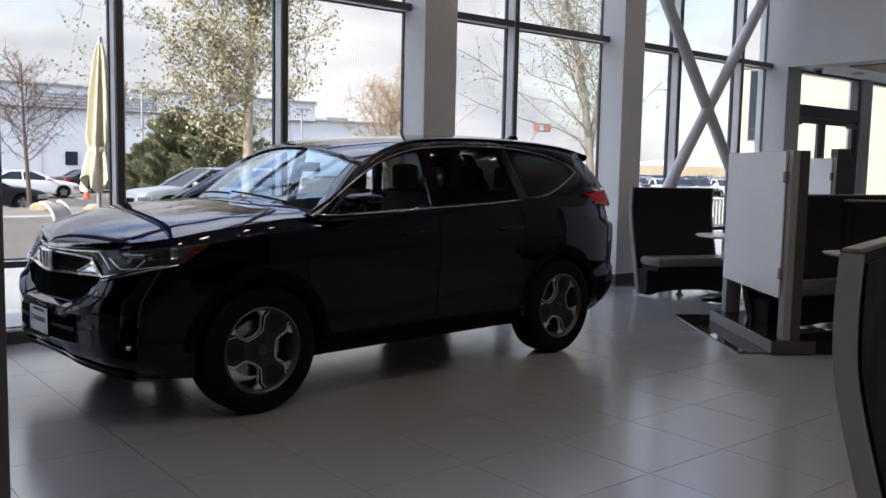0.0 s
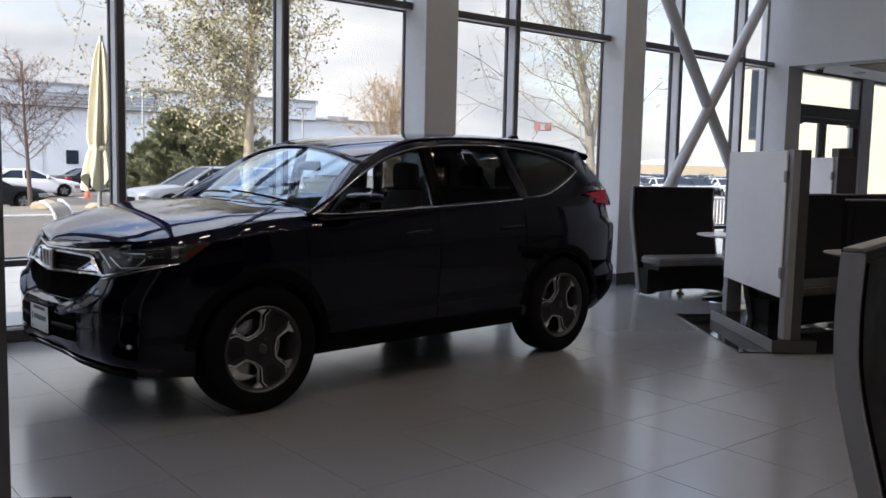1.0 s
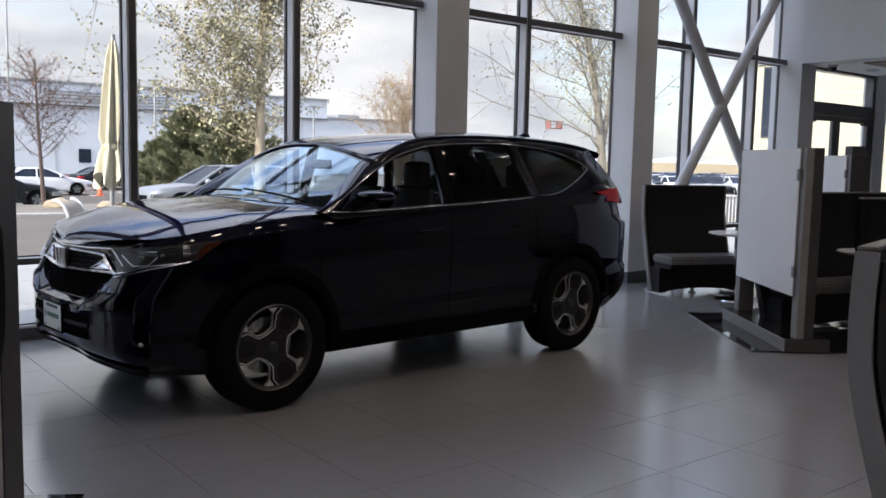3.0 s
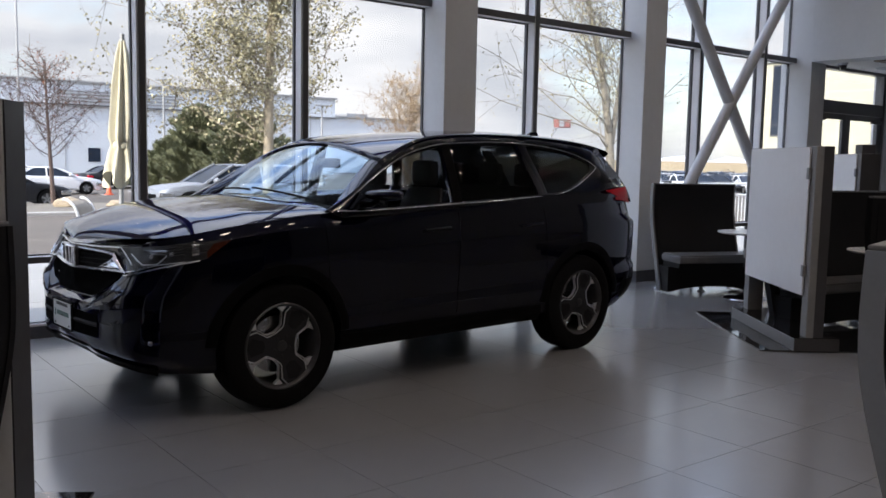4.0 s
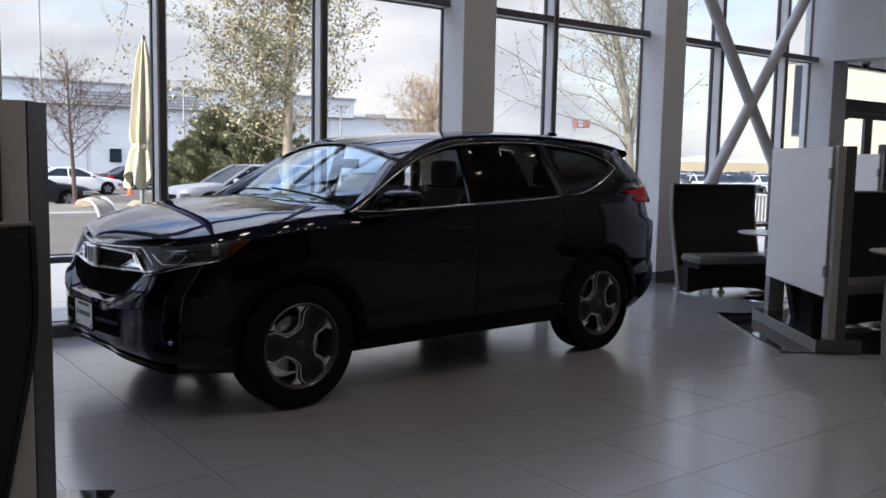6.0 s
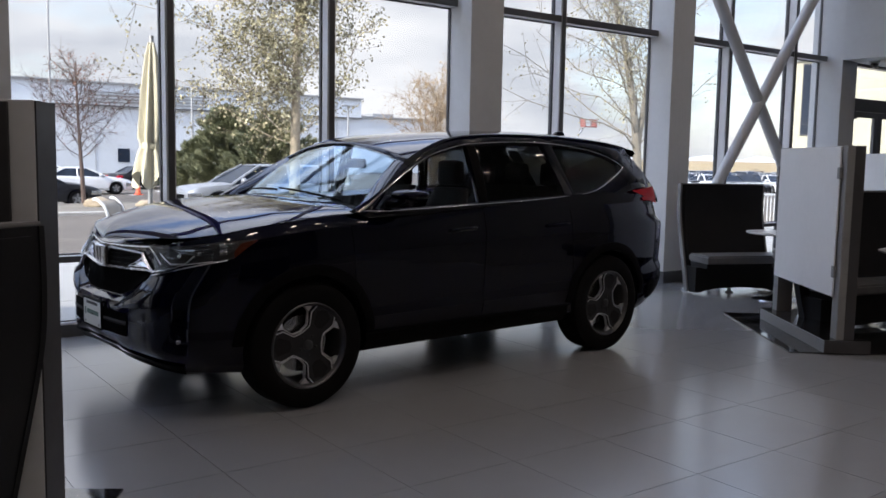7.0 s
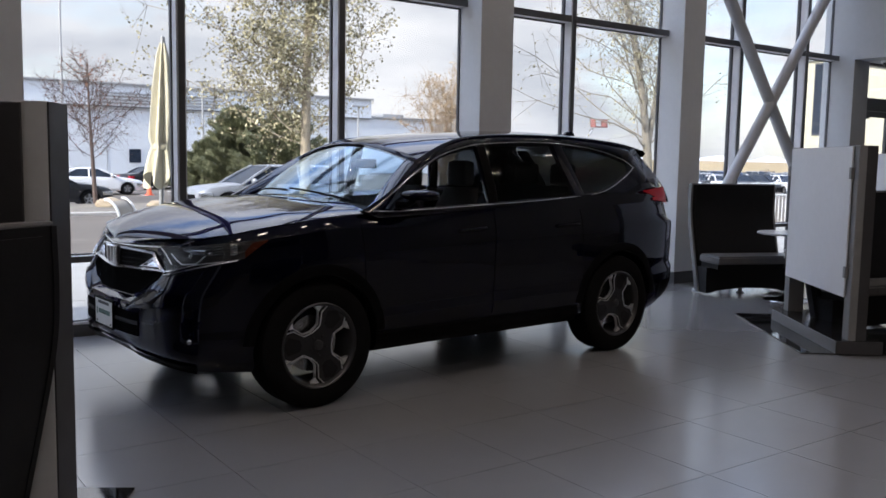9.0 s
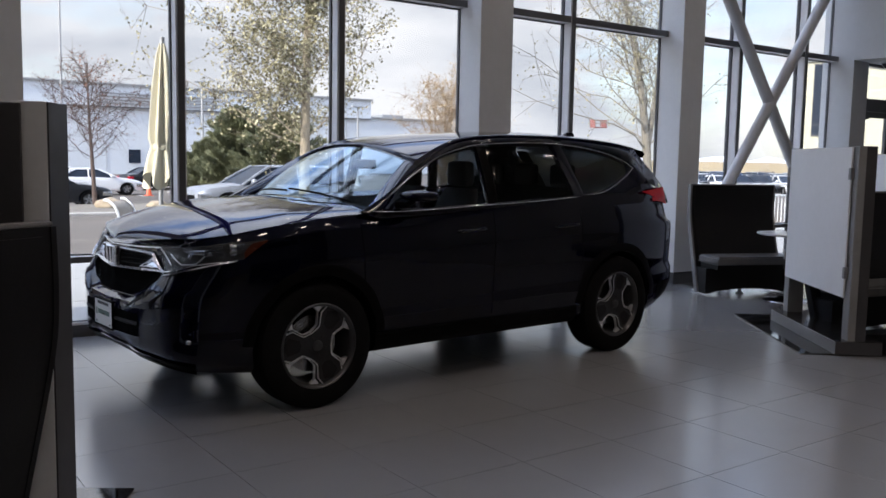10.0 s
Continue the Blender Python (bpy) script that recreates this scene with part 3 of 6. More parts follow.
def round_table(m, r, label):
    e = empty("round_table", m, label, "table", "booth tables")
    bm = bmesh.new()
    lathe(bm, [(r - 0.03, 0.705), (r - 0.004, 0.715), (r, 0.722), (r - 0.003, 0.729), (r - 0.01, 0.731)], 48)
    part("tabletop", bm, M_TABLE, e, smooth=40)
    bm = bmesh.new()
    lathe(bm, [(0.035, 0.012), (0.035, 0.70), (0.10, 0.704)], 20)
    part("column", bm, M_CHROME, e, smooth=40)
    bm = bmesh.new()
    lathe(bm, [(0.26, 0.0), (0.255, 0.008), (0.10, 0.022), (0.036, 0.05)], 32)
    part("base", bm, M_CHROME, e, "chrome disc base", 40)
    return e


round_table(pose(8.47, 5.42, 0), 0.34, "small round white table between booth benches")
round_table(pose(7.72, 3.62, 0), 0.30, "small round white table beside the black bench")


def planter_box():
    e = empty("desk_organiser", pose(9.70, 4.83, 1.602, 0, 0, 50), "small dark open box standing on a screen", "box")
    bm = boxes((-0.09, 0.09, -0.07, -0.062, 0.008, 0.10), (-0.09, 0.09, 0.062, 0.07, 0.008, 0.10), (-0.09, -0.082, -0.0615, 0.0615, 0.008, 0.10), (0.082, 0.09, -0.0615, 0.0615, 0.008, 0.10),
               (-0.09, 0.09, -0.07, 0.07, 0.0, 0.0075))
    part("box_body", bm, M_POSTD, e)


planter_box()


# ================= the sport utility vehicle =================
# vehicle axes: x ahead from the front axle, y to its left, z up
SUV = empty("suv", pose(2.236, 5.301, 0, 0, 0, 184.19), "black compact sport utility vehicle parked on the showroom floor", "car")
WHEELBASE, WHEEL_Z, ARCH_R = 2.66, 0.366, 0.405

OUTLINE = smooth_curve([(0.908, 0.0, 0), (0.886, 0.30, 0), (0.845, 0.52, 0), (0.778, 0.70, 0), (0.66, 0.815, 0), (0.46, 0.885, 0), (0.2, 0.917, 0), (0.0, 0.925, 0), (-0.5, 0.912, 0),
                        (-1.3, 0.907, 0), (-2.2, 0.915, 0), (-2.66, 0.925, 0), (-3.0, 0.912, 0), (-3.28, 0.87, 0), (-3.47, 0.79, 0), (-3.59, 0.64, 0), (-3.655, 0.40, 0), (-3.675, 0.0, 0)], 6)
LOW_Z = [(-3.68, 0.40), (-3.45, 0.33), (-3.1, 0.27), (-2.25, 0.275), (-0.38, 0.274), (0.38, 0.25), (0.75, 0.28), (0.92, 0.335)]
TOP_EDGE = [(-3.68, 1.10), (-3.3, 1.155), (-3.05, 1.20), (-2.4, 1.205), (-1.75, 1.185), (-1.3, 1.16), (-0.9, 1.135), (-0.4, 1.115), (0.0, 1.088), (0.3, 1.052), (0.55, 1.01), (0.75, 0.972), (0.86, 0.935), (0.92, 0.915)]
# inward offset over relative height: along the flank, at the nose and at the tail
FLANK_IN = [(0.0, 0.075), (0.06, 0.030), (0.16, 0.030), (0.24, 0.016), (0.32, 0.022), (0.45, 0.010), (0.60, 0.004), (0.72, 0.0), (0.80, 0.006), (0.92, 0.028), (1.0, 0.052)]
NOSE_IN = [(0.0, 0.075), (0.08, 0.028), (0.2, 0.0), (0.46, 0.0), (0.50, 0.006), (0.53, 0.052), (0.62, 0.074), (0.72, 0.070), (0.85, 0.060), (0.93, 0.060), (1.0, 0.065)]
TAIL_IN = [(0.0, 0.09), (0.10, 0.03), (0.22, 0.0), (0.34, 0.0), (0.38, 0.020), (0.55, 0.012), (0.76, 0.010), (0.80, 0.016), (0.835, 0.052), (1.0, 0.085)]
NOSE_SIDE_IN = [(0.0, 0.060), (0.05, 0.020), (0.12, 0.0), (0.5, 0.0), (0.62, 0.010), (0.75, 0.030), (0.93, 0.056), (1.0, 0.065)]
# half width of the grille recess over relative height
GRILLE_SIDE = [(0.0, 0.24), (0.48, 0.24), (0.75, 0.47), (0.82, 0.51), (1.0, 0.51)]
HEIGHTS = [i / 30 for i in range(27)] + [0.883, 0.90, 0.917, 0.933, 0.945, 0.956, 0.967, 0.978, 0.989, 1.0]


def body_point(i, u):
    p = OUTLINE[i]
    a, b = OUTLINE[max(i - 1, 0)], OUTLINE[min(i + 1, len(OUTLINE) - 1)]
    t = (b - a).normalized()
    inward = Vector((t.y, -t.x, 0))
    if i == 0:
        inward = Vector((-1, 0, 0))
    elif i == len(OUTLINE) - 1:
        inward = Vector((1, 0, 0))
    elif inward.dot(Vector((-1.2, 0, 0)) - p) < 0:
        inward = -inward
    wn = min(1, max(0, (p.x - 0.52) / 0.26))
    wt = min(1, max(0, (-2.95 - p.x) / 0.5))
    corner = min(1, max(0, (p.y - lerp_table(GRILLE_SIDE, u)) / 0.11))
    shoulder = 1 - 0.6 * min(1, max(0, (p.x + 0.5) / 0.4)) * min(1, max(0, (u - 0.85) / 0.08))
    # rounded upper edge of the wing
    roll = 0.036 * min(1, max(0, (p.x + 0.9) / 0.4)) * max(0, (u - 0.87) / 0.13) ** 2
    d = (lerp_table(FLANK_IN, u) * shoulder + roll) * (1 - wn - wt) + (lerp_table(NOSE_IN, u) * (1 - corner) + lerp_table(NOSE_SIDE_IN, u) * corner + 0.055 * min(1, p.y / 0.35) * min(1, max(0, (u - 0.6) / 0.35))) * wn + lerp_table(TAIL_IN, u) * wt
    z = lerp_table(LOW_Z, p.x) + u * (lerp_table(TOP_EDGE, p.x) - lerp_table(LOW_Z, p.x))
    q = p + inward * d
    return Vector((q.x, max(q.y, 0.0), z))


def solid_from(ob, cutters):
    """Cuts closed meshes out of a part, and leaves a plain mesh."""
    for c in cutters:
        md = ob.modifiers.new("cut", "BOOLEAN")
        md.operation, md.object, md.solver = "DIFFERENCE", c, "EXACT"
    bpy.context.view_layer.update()
    me = bpy.data.meshes.new_from_object(ob.evaluated_get(bpy.context.evaluated_depsgraph_get()))
    ob.modifiers.clear()
    ob.data = me
    for c in cutters:
        bpy.data.objects.remove(c)
    for p in me.polygons:
        p.use_smooth = True
    me.set_sharp_from_angle(angle=radians(32))
    return ob


def suv_body():
    bm = bmesh.new()
    n = len(OUTLINE)
    rows = []
    for u in HEIGHTS:
        half = [body_point(i, u) for i in range(n)]
        rows.append(half + [Vector((p.x, -p.y, p.z)) for p in reversed(half[1:-1])])
    vr = grid(bm, rows, close=True)
    for ring, z in ((vr[0], 0.30), (vr[-1], 0.86)):
        c = bm.verts.new((-1.3, 0, z))
        for i in range(len(ring)):
            bm.faces.new((ring[i], ring[(i + 1) % len(ring)], c))
    body = part("body", bm, M_PAINT, SUV, "glossy black painted body shell")
    body.parent = None
    cuts = []
    for x in (0.0, -WHEELBASE):
        for s in (1, -1):
            b = bmesh.new()
            lathe(b, [(ARCH_R, 0.60 * s), (ARCH_R, 1.2 * s)], 48, axis="y", centre=(x, 0, WHEEL_Z + 0.005))
            cuts.append(part("cutter", b, M_PAINT))
    b = bmesh.new()
    prism(b, [(-0.50, -0.79), (-3.36, -0.76), (-3.36, 0.76), (-0.50, 0.79)], 0.62, 2.0)
    cuts.append(part("cutter", b, M_PAINT))
    solid_from(body, cuts)
    body.parent = SUV
    return body


suv_body()


def suv_underside():
    bm = bmesh.new()
    rows = []
    for x, z, w in ((0.55, 0.235, 0.42), (0.2, 0.195, 0.40), (-0.6, 0.185, 0.36), (-1.8, 0.19, 0.36), (-2.7, 0.21, 0.42), (-3.2, 0.26, 0.44)):
        rows.append([(x, -w - 0.05, 0.36), (x, -w, z + 0.01), (x, -w * 0.5, z), (x, w * 0.5, z), (x, w, z + 0.01), (x, w + 0.05, 0.36)])
    grid(bm, rows)
    ob = part("underside", bm, M_CLAD, SUV, "dark underbody pan and exhaust tunnel", 40)
    md = ob.modifiers.new("thick", "SOLIDIFY")
    md.thickness = 0.01
    for x in (0.0, -WHEELBASE):
        bm = bmesh.new()
        tube(bm, [(x, -0.70, WHEEL_Z - 0.06), (x, -0.30, WHEEL_Z - 0.11), (x, 0.30, WHEEL_Z - 0.11), (x, 0.70, WHEEL_Z - 0.06)], 0.04, 8)
        part("axle", bm, M_CLAD, SUV, "dark suspension arm", 40)


suv_underside()


def hood_z(x, y):
    """Height of the bonnet."""
    mid = lerp_table([(-0.5, 1.19), (-0.2, 1.182), (0.1, 1.164), (0.4, 1.124), (0.56, 1.085), (0.69, 1.042), (0.76, 1.012), (0.81, 0.980), (0.842, 0.948)], x)
    edge = lerp_table(TOP_EDGE, x)
    half = max(0.03, hood_half(x))
    k = min(1.0, abs(y) / half)
    crown = min(0.045, 0.75 * (mid - edge))
    return edge + (mid - crown - edge) * (1 - k ** lerp_table([(-0.2, 9.0), (0.3, 5.0), (0.6, 2.6), (0.85, 2.2)], x)) + crown * (1 - k * k)


RIM_XY = sorted((body_point(i, 1.0).x, body_point(i, 1.0).y) for i in range(len(OUTLINE)) if OUTLINE[i].x > -0.8)


def hood_half(x):
    return lerp_table(RIM_XY, x) - 0.003


HOOD_V = [math.sin(math.pi / 2 * (j / 24 - 1)) for j in range(49)]


def suv_hood():
    bm = bmesh.new()
    rows = []
    xs = [-0.36 + 1.04 * (i / 26) for i in range(27)] + [RIM_XY[-1][0] - d for d in (0.09, 0.07, 0.05, 0.035, 0.022, 0.012, 0.005, 0.001)]
    for x in xs:
        hw = hood_half(x)
        rows.append([(x, hw * v, hood_z(x, hw * v) + 0.004) for v in HOOD_V])
    grid(bm, rows)
    part("hood", bm, M_PAINT, SUV, "glossy black bonnet", 40)
    # black cowl with wiper arms
    bm = bmesh.new()
    rows = []
    for k, (dx, dz) in enumerate(((0.0, 0.0), (-0.08, -0.012), (-0.2, -0.02))):
        rows.append([(-0.36 + 0.10 * (1 - (y / 0.82) ** 2) + dx, y, hood_z(-0.3, y) + 0.002 + dz) for y in [0.82 * (j / 12 - 1) for j in range(25)]])
    grid(bm, rows)
    part("cowl", bm, M_CLAD, SUV, "matt black cowl panel", 40)


suv_hood()


# ---- greenhouse ----
def side_y(z):
    d = z - 1.13
    return 0.872 - 0.24 * d - 0.36 * d * d


WIN_TOP = smooth_curve([(-0.375, 1.128, 0), (-0.50, 1.205, 0), (-0.675, 1.315, 0), (-0.946, 1.450, 0), (-1.19, 1.519, 0), (-1.41, 1.551, 0), (-1.87, 1.573, 0), (-2.28, 1.562, 0), (-2.62, 1.520, 0),
                        (-2.83, 1.460, 0), (-2.935, 1.402, 0)], 5)
WIN_LOW = smooth_curve([(-2.935, 1.402, 0), (-2.81, 1.340, 0), (-2.63, 1.262, 0), (-2.44, 1.210, 0), (-2.12, 1.185, 0), (-1.67, 1.162, 0), (-1.33, 1.150, 0), (-0.93, 1.134, 0), (-0.55, 1.124, 0), (-0.375, 1.128, 0)], 5)
ROOF_EDGE = smooth_curve([(-0.30, 1.13, 0), (-0.46, 1.208, 0), (-0.735, 1.368, 0), (-0.97, 1.490, 0), (-1.18, 1.566, 0), (-1.45, 1.606, 0), (-1.9, 1.622, 0), (-2.4, 1.615, 0), (-2.8, 1.592, 0), (-3.08, 1.560, 0)], 5)
TAIL_EDGE = smooth_curve([(-3.08, 1.560, 0), (-3.10, 1.515, 0), (-3.28, 1.37, 0), (-3.43, 1.25, 0), (-3.50, 1.15, 0)], 4)


def on_side(p, s=1, out=0.0):
    x, z = p[0], p[1]
    y = side_y(z) - 0.30 * max(0.0, -2.85 - x) ** 1.5
    return Vector((x, s * (y + out), z))


def shape2d(outer, holes):
    """A flat sheet in x and z with holes, filled with triangles."""
    bm = bmesh.new()
    for loop in [outer] + holes:
        vs = [bm.verts.new((p[0], 0, p[1])) for p in loop]
        for i in range(len(vs)):
            bm.edges.new((vs[i], vs[(i + 1) % len(vs)]))
    bmesh.ops.triangle_fill(bm, use_beauty=True, use_dissolve=False, edges=list(bm.edges), normal=(0, -1, 0))
    return bm


def z_on(curve, x):
    pts = sorted((p[0], p[1]) for p in curve)
    return float(np.interp(x, [p[0] for p in pts], [p[1] for p in pts]))


def window_loop(x0, x1, lean0=0.0, lean1=0.0, inset=0.012, steps=14):
    """The outline of a side window between two upright edges of the whole opening."""
    low, top = [], []
    for k in range(steps + 1):
        f = k / steps
        xl, xt = x0 + (x1 - x0) * f, (x0 + lean0) + ((x1 + lean1) - (x0 + lean0)) * f
        low.append((xl, z_on(WIN_LOW, xl) + inset))
        top.append((xt, z_on(WIN_TOP, xt) - inset))
    out = [p for p in low] + [p for p in reversed(top)]
    clean = []
    for p in out:
        if not clean or (Vector(p) - Vector(clean[-1])).length > 0.006:
            clean.append(p)
    return clean


SPANS = {"front_window": (-0.47, -1.325, -0.14, 0.0), "rear_window": (-1.405, -2.20, 0.0, 0.13), "quarter_window": (-2.29, -2.86, 0.11, 0.0)}
WINDOWS = {k: window_loop(*v) for k, v in SPANS.items()}
WINDOW_LOW = {k: [(x, z_on(WIN_LOW, x) + 0.010) for x in [a + (b - a) * q / 14 for q in range(15)]] for k, (a, b, c, d) in SPANS.items()}
WINDOW_TOP = {k: [(x, z_on(WIN_TOP, x) - 0.010) for x in [a + c + (b + d - a - c) * q / 14 for q in range(15)]] for k, (a, b, c, d) in SPANS.items()}


def suv_side(s):
    outer = [(p.x, p.y) for p in ROOF_EDGE] + [(p.x, p.y) for p in TAIL_EDGE[1:]] + [(-3.3, 1.12), (-2.4, 1.165), (-1.75, 1.15), (-1.3, 1.125), (-0.9, 1.10), (-0.42, 1.085)]
    bm = shape2d(outer, [w for w in WINDOWS.values()])
    for v in bm.verts:
        v.co = on_side((v.co.x, v.co.z), s)
    ob = part("side_frame", bm, M_PAINT, SUV, "black pillars and window surround", 40)
    md = ob.modifiers.new("thick", "SOLIDIFY")
    md.thickness, md.offset = 0.03, -1 if s > 0 else 1
    for name, loop in WINDOWS.items():
        bm = bmesh.new()
        h = [(p, q) for p, q in zip(WINDOW_LOW[name], WINDOW_TOP[name])]
        grid(bm, [[on_side((p[0] + (q[0] - p[0]) * k / 8, p[1] + (q[1] - p[1]) * k / 8), s, -0.012) for p, q in h] for k in range(9)])
        g = part(name, bm, M_GLASSF if name == "front_window" or (s < 0 and name == "rear_window") else M_GLASSR, SUV, "clear side window" if name == "front_window" else "dark privacy glass", 40)
        g.visible_shadow = False
    # bright moulding all round the side windows
    bm = bmesh.new()
    ring = [on_side((p.x, p.y), s, 0.006) for p in WIN_TOP + WIN_LOW[1:-1]]
    tube(bm, ring + ring[:2], 0.0042, 6)
    part("window_moulding", bm, M_CHROME, SUV, "thin bright window moulding", 60)
    # black centre pillar strip and bright thin edge
    bm = bmesh.new()
    rows = [[on_side((x, z_on(WIN_LOW, x) + 0.01 + (z_on(WIN_TOP, x) - z_on(WIN_LOW, x) - 0.02) * k / 8), s, 0.004) for k in range(9)] for x in (-1.325, -1.405)]
    grid(bm, rows)
    part("pillar_cover", bm, M_CLAD, SUV, "black pillar cover", 40)


for s in (1, -1):
    suv_side(s)


def suv_roof():
    bm = bmesh.new()
    rows = []
    top = [p for p in ROOF_EDGE if p.x < -0.775]
    for p in top:
        mid = lerp_table([(-3.1, 1.615), (-2.66, 1.652), (-2.1, 1.664), (-1.73, 1.654), (-1.2, 1.611), (-0.95, 1.574), (-0.78, 1.535)], p.x)
        ye = on_side((p.x, p.y)).y + 0.001
        fwd = 0.015 * max(0.0, 1 - (-0.78 - p.x) / 0.4)
        rows.append([(p.x + fwd * (1 - (j / 14 - 1) ** 2), ye * (j / 14 - 1), p.y + (mid - p.y) * (1 - abs(j / 14 - 1) ** lerp_table([(-1.4, 3.2), (-0.78, 2.0)], p.x))) for j in range(29)])
    grid(bm, rows)
    ob = part("roof", bm, M_PAINT, SUV, "glossy black roof panel", 40)
    md = ob.modifiers.new("thick", "SOLIDIFY")
    md.thickness, md.offset = 0.006, 0
    last, = [rows[-1]]
    bm = bmesh.new()
    grid(bm, [last, [(p[0] - 0.16, p[1] * 0.95, p[2] - 0.02) for p in last], [(p[0] - 0.20, p[1] * 0.94, p[2] - 0.04) for p in last], [(p[0] - 0.17, p[1] * 0.94, p[2] - 0.07) for p in last], [(p[0] - 0.02, p[1] * 0.96, p[2] - 0.075) for p in last]])
    part("spoiler", bm, M_PAINT, SUV, "black roof spoiler", 40)
    # windscreen and rear screen
    front = rows[0]

    def front_z(y):
        """Height of the roof's front edge at a side distance."""
        return float(np.interp(y, [p[1] for p in front], [p[2] for p in front]))
    cowl = [(-0.42 + 0.17 * (1 - (p[1] / 0.76) ** 2), p[1], 1.125 + 0.07 * (1 - (p[1] / 0.76) ** 2)) for p in [(0, 0.76 * (j / 14 - 1)) for j in range(29)]]
    bm = bmesh.new()
    rr = []
    for k in range(13):
        f = k / 12
        row = []
        for a, b in zip(cowl, front):
            hy = b[1] * 0.82
            q = Vector(a).lerp(Vector((b[0], hy, front_z(hy) - 0.010)), f)
            q += Vector((0.008, 0, 0.010)) * math.sin(math.pi * f)
            row.append(q)
        rr.append(row)
    grid(bm, rr)
    g = part("windscreen", bm, M_GLASSW, SUV, "raked windscreen reflecting the sky", 60)
    g.visible_shadow = False
    # black frame band along the top and the two front pillars
    for s, j in ((1, -1), (-1, 0)):
        bm = bmesh.new()
        inner = [r[j] for r in rr]
        outer = [on_side((x, z_on(ROOF_EDGE, x)), s, 0.002) for x in [q.x for q in inner]]
        outer[0] = on_side((-0.33, 1.13), s, 0.0)
        grid(bm, [inner, [a.lerp(b, 0.5) + Vector((0.012, 0, 0.014)) for a, b in zip(inner, outer)], outer])
        part("front_pillar", bm, M_PAINT, SUV, smooth=50)
    bm = bmesh.new()
    grid(bm, [[q + Vector((0.0, 0, 0.003)) for q in rr[-1]], [q + Vector((0.0, 0, 0.003)) for q in [a.lerp(b, 0.9) for a, b in zip(rr[-2], rr[-1])]]])
    part("windscreen_band", bm, M_CLAD, SUV, "black ceramic band")
    bm = bmesh.new()
    tail = []
    for k in range(9):
        f = k / 8
        row = []
        for j in range(29):
            v = j / 14 - 1
            a = Vector((-3.10, v * 0.56, 1.545 - 0.01 * v * v))
            b = Vector((-3.53 - 0.06 * (1 - v * v), v * 0.66, 1.12))
            row.append(a.lerp(b, f) + Vector((-0.02, 0, 0)) * math.sin(math.pi * f))
        tail.append(row)
    grid(bm, tail)
    g = part("rear_screen", bm, M_GLASSR, SUV, "dark rear screen", 60)
    g.visible_shadow = False
    for s, j in ((1, -1), (-1, 0)):
        bm = bmesh.new()
        inner = [r[j] for r in tail]
        outer = [on_side((np.interp(q.z, [1.15, 1.25, 1.37, 1.515, 1.56], [-3.50, -3.43, -3.28, -3.10, -3.08]), q.z), s) for q in inner]
        grid(bm, [inner, outer])
        part("rear_pillar", bm, M_CLAD, SUV, "black rear pillar cover", smooth=50)
    bm = bmesh.new()
    prism(bm, [(-2.93, 1.66), (-3.10, 1.648), (-3.08, 1.695), (-3.04, 1.70)], -0.025, 0.025, "y")
    bmesh.ops.bevel(bm, geom=list(bm.edges), offset=0.008, segments=2, affect="EDGES")
    part("antenna_fin", bm, M_PAINT, SUV, "small black roof antenna fin", 50)


suv_roof()


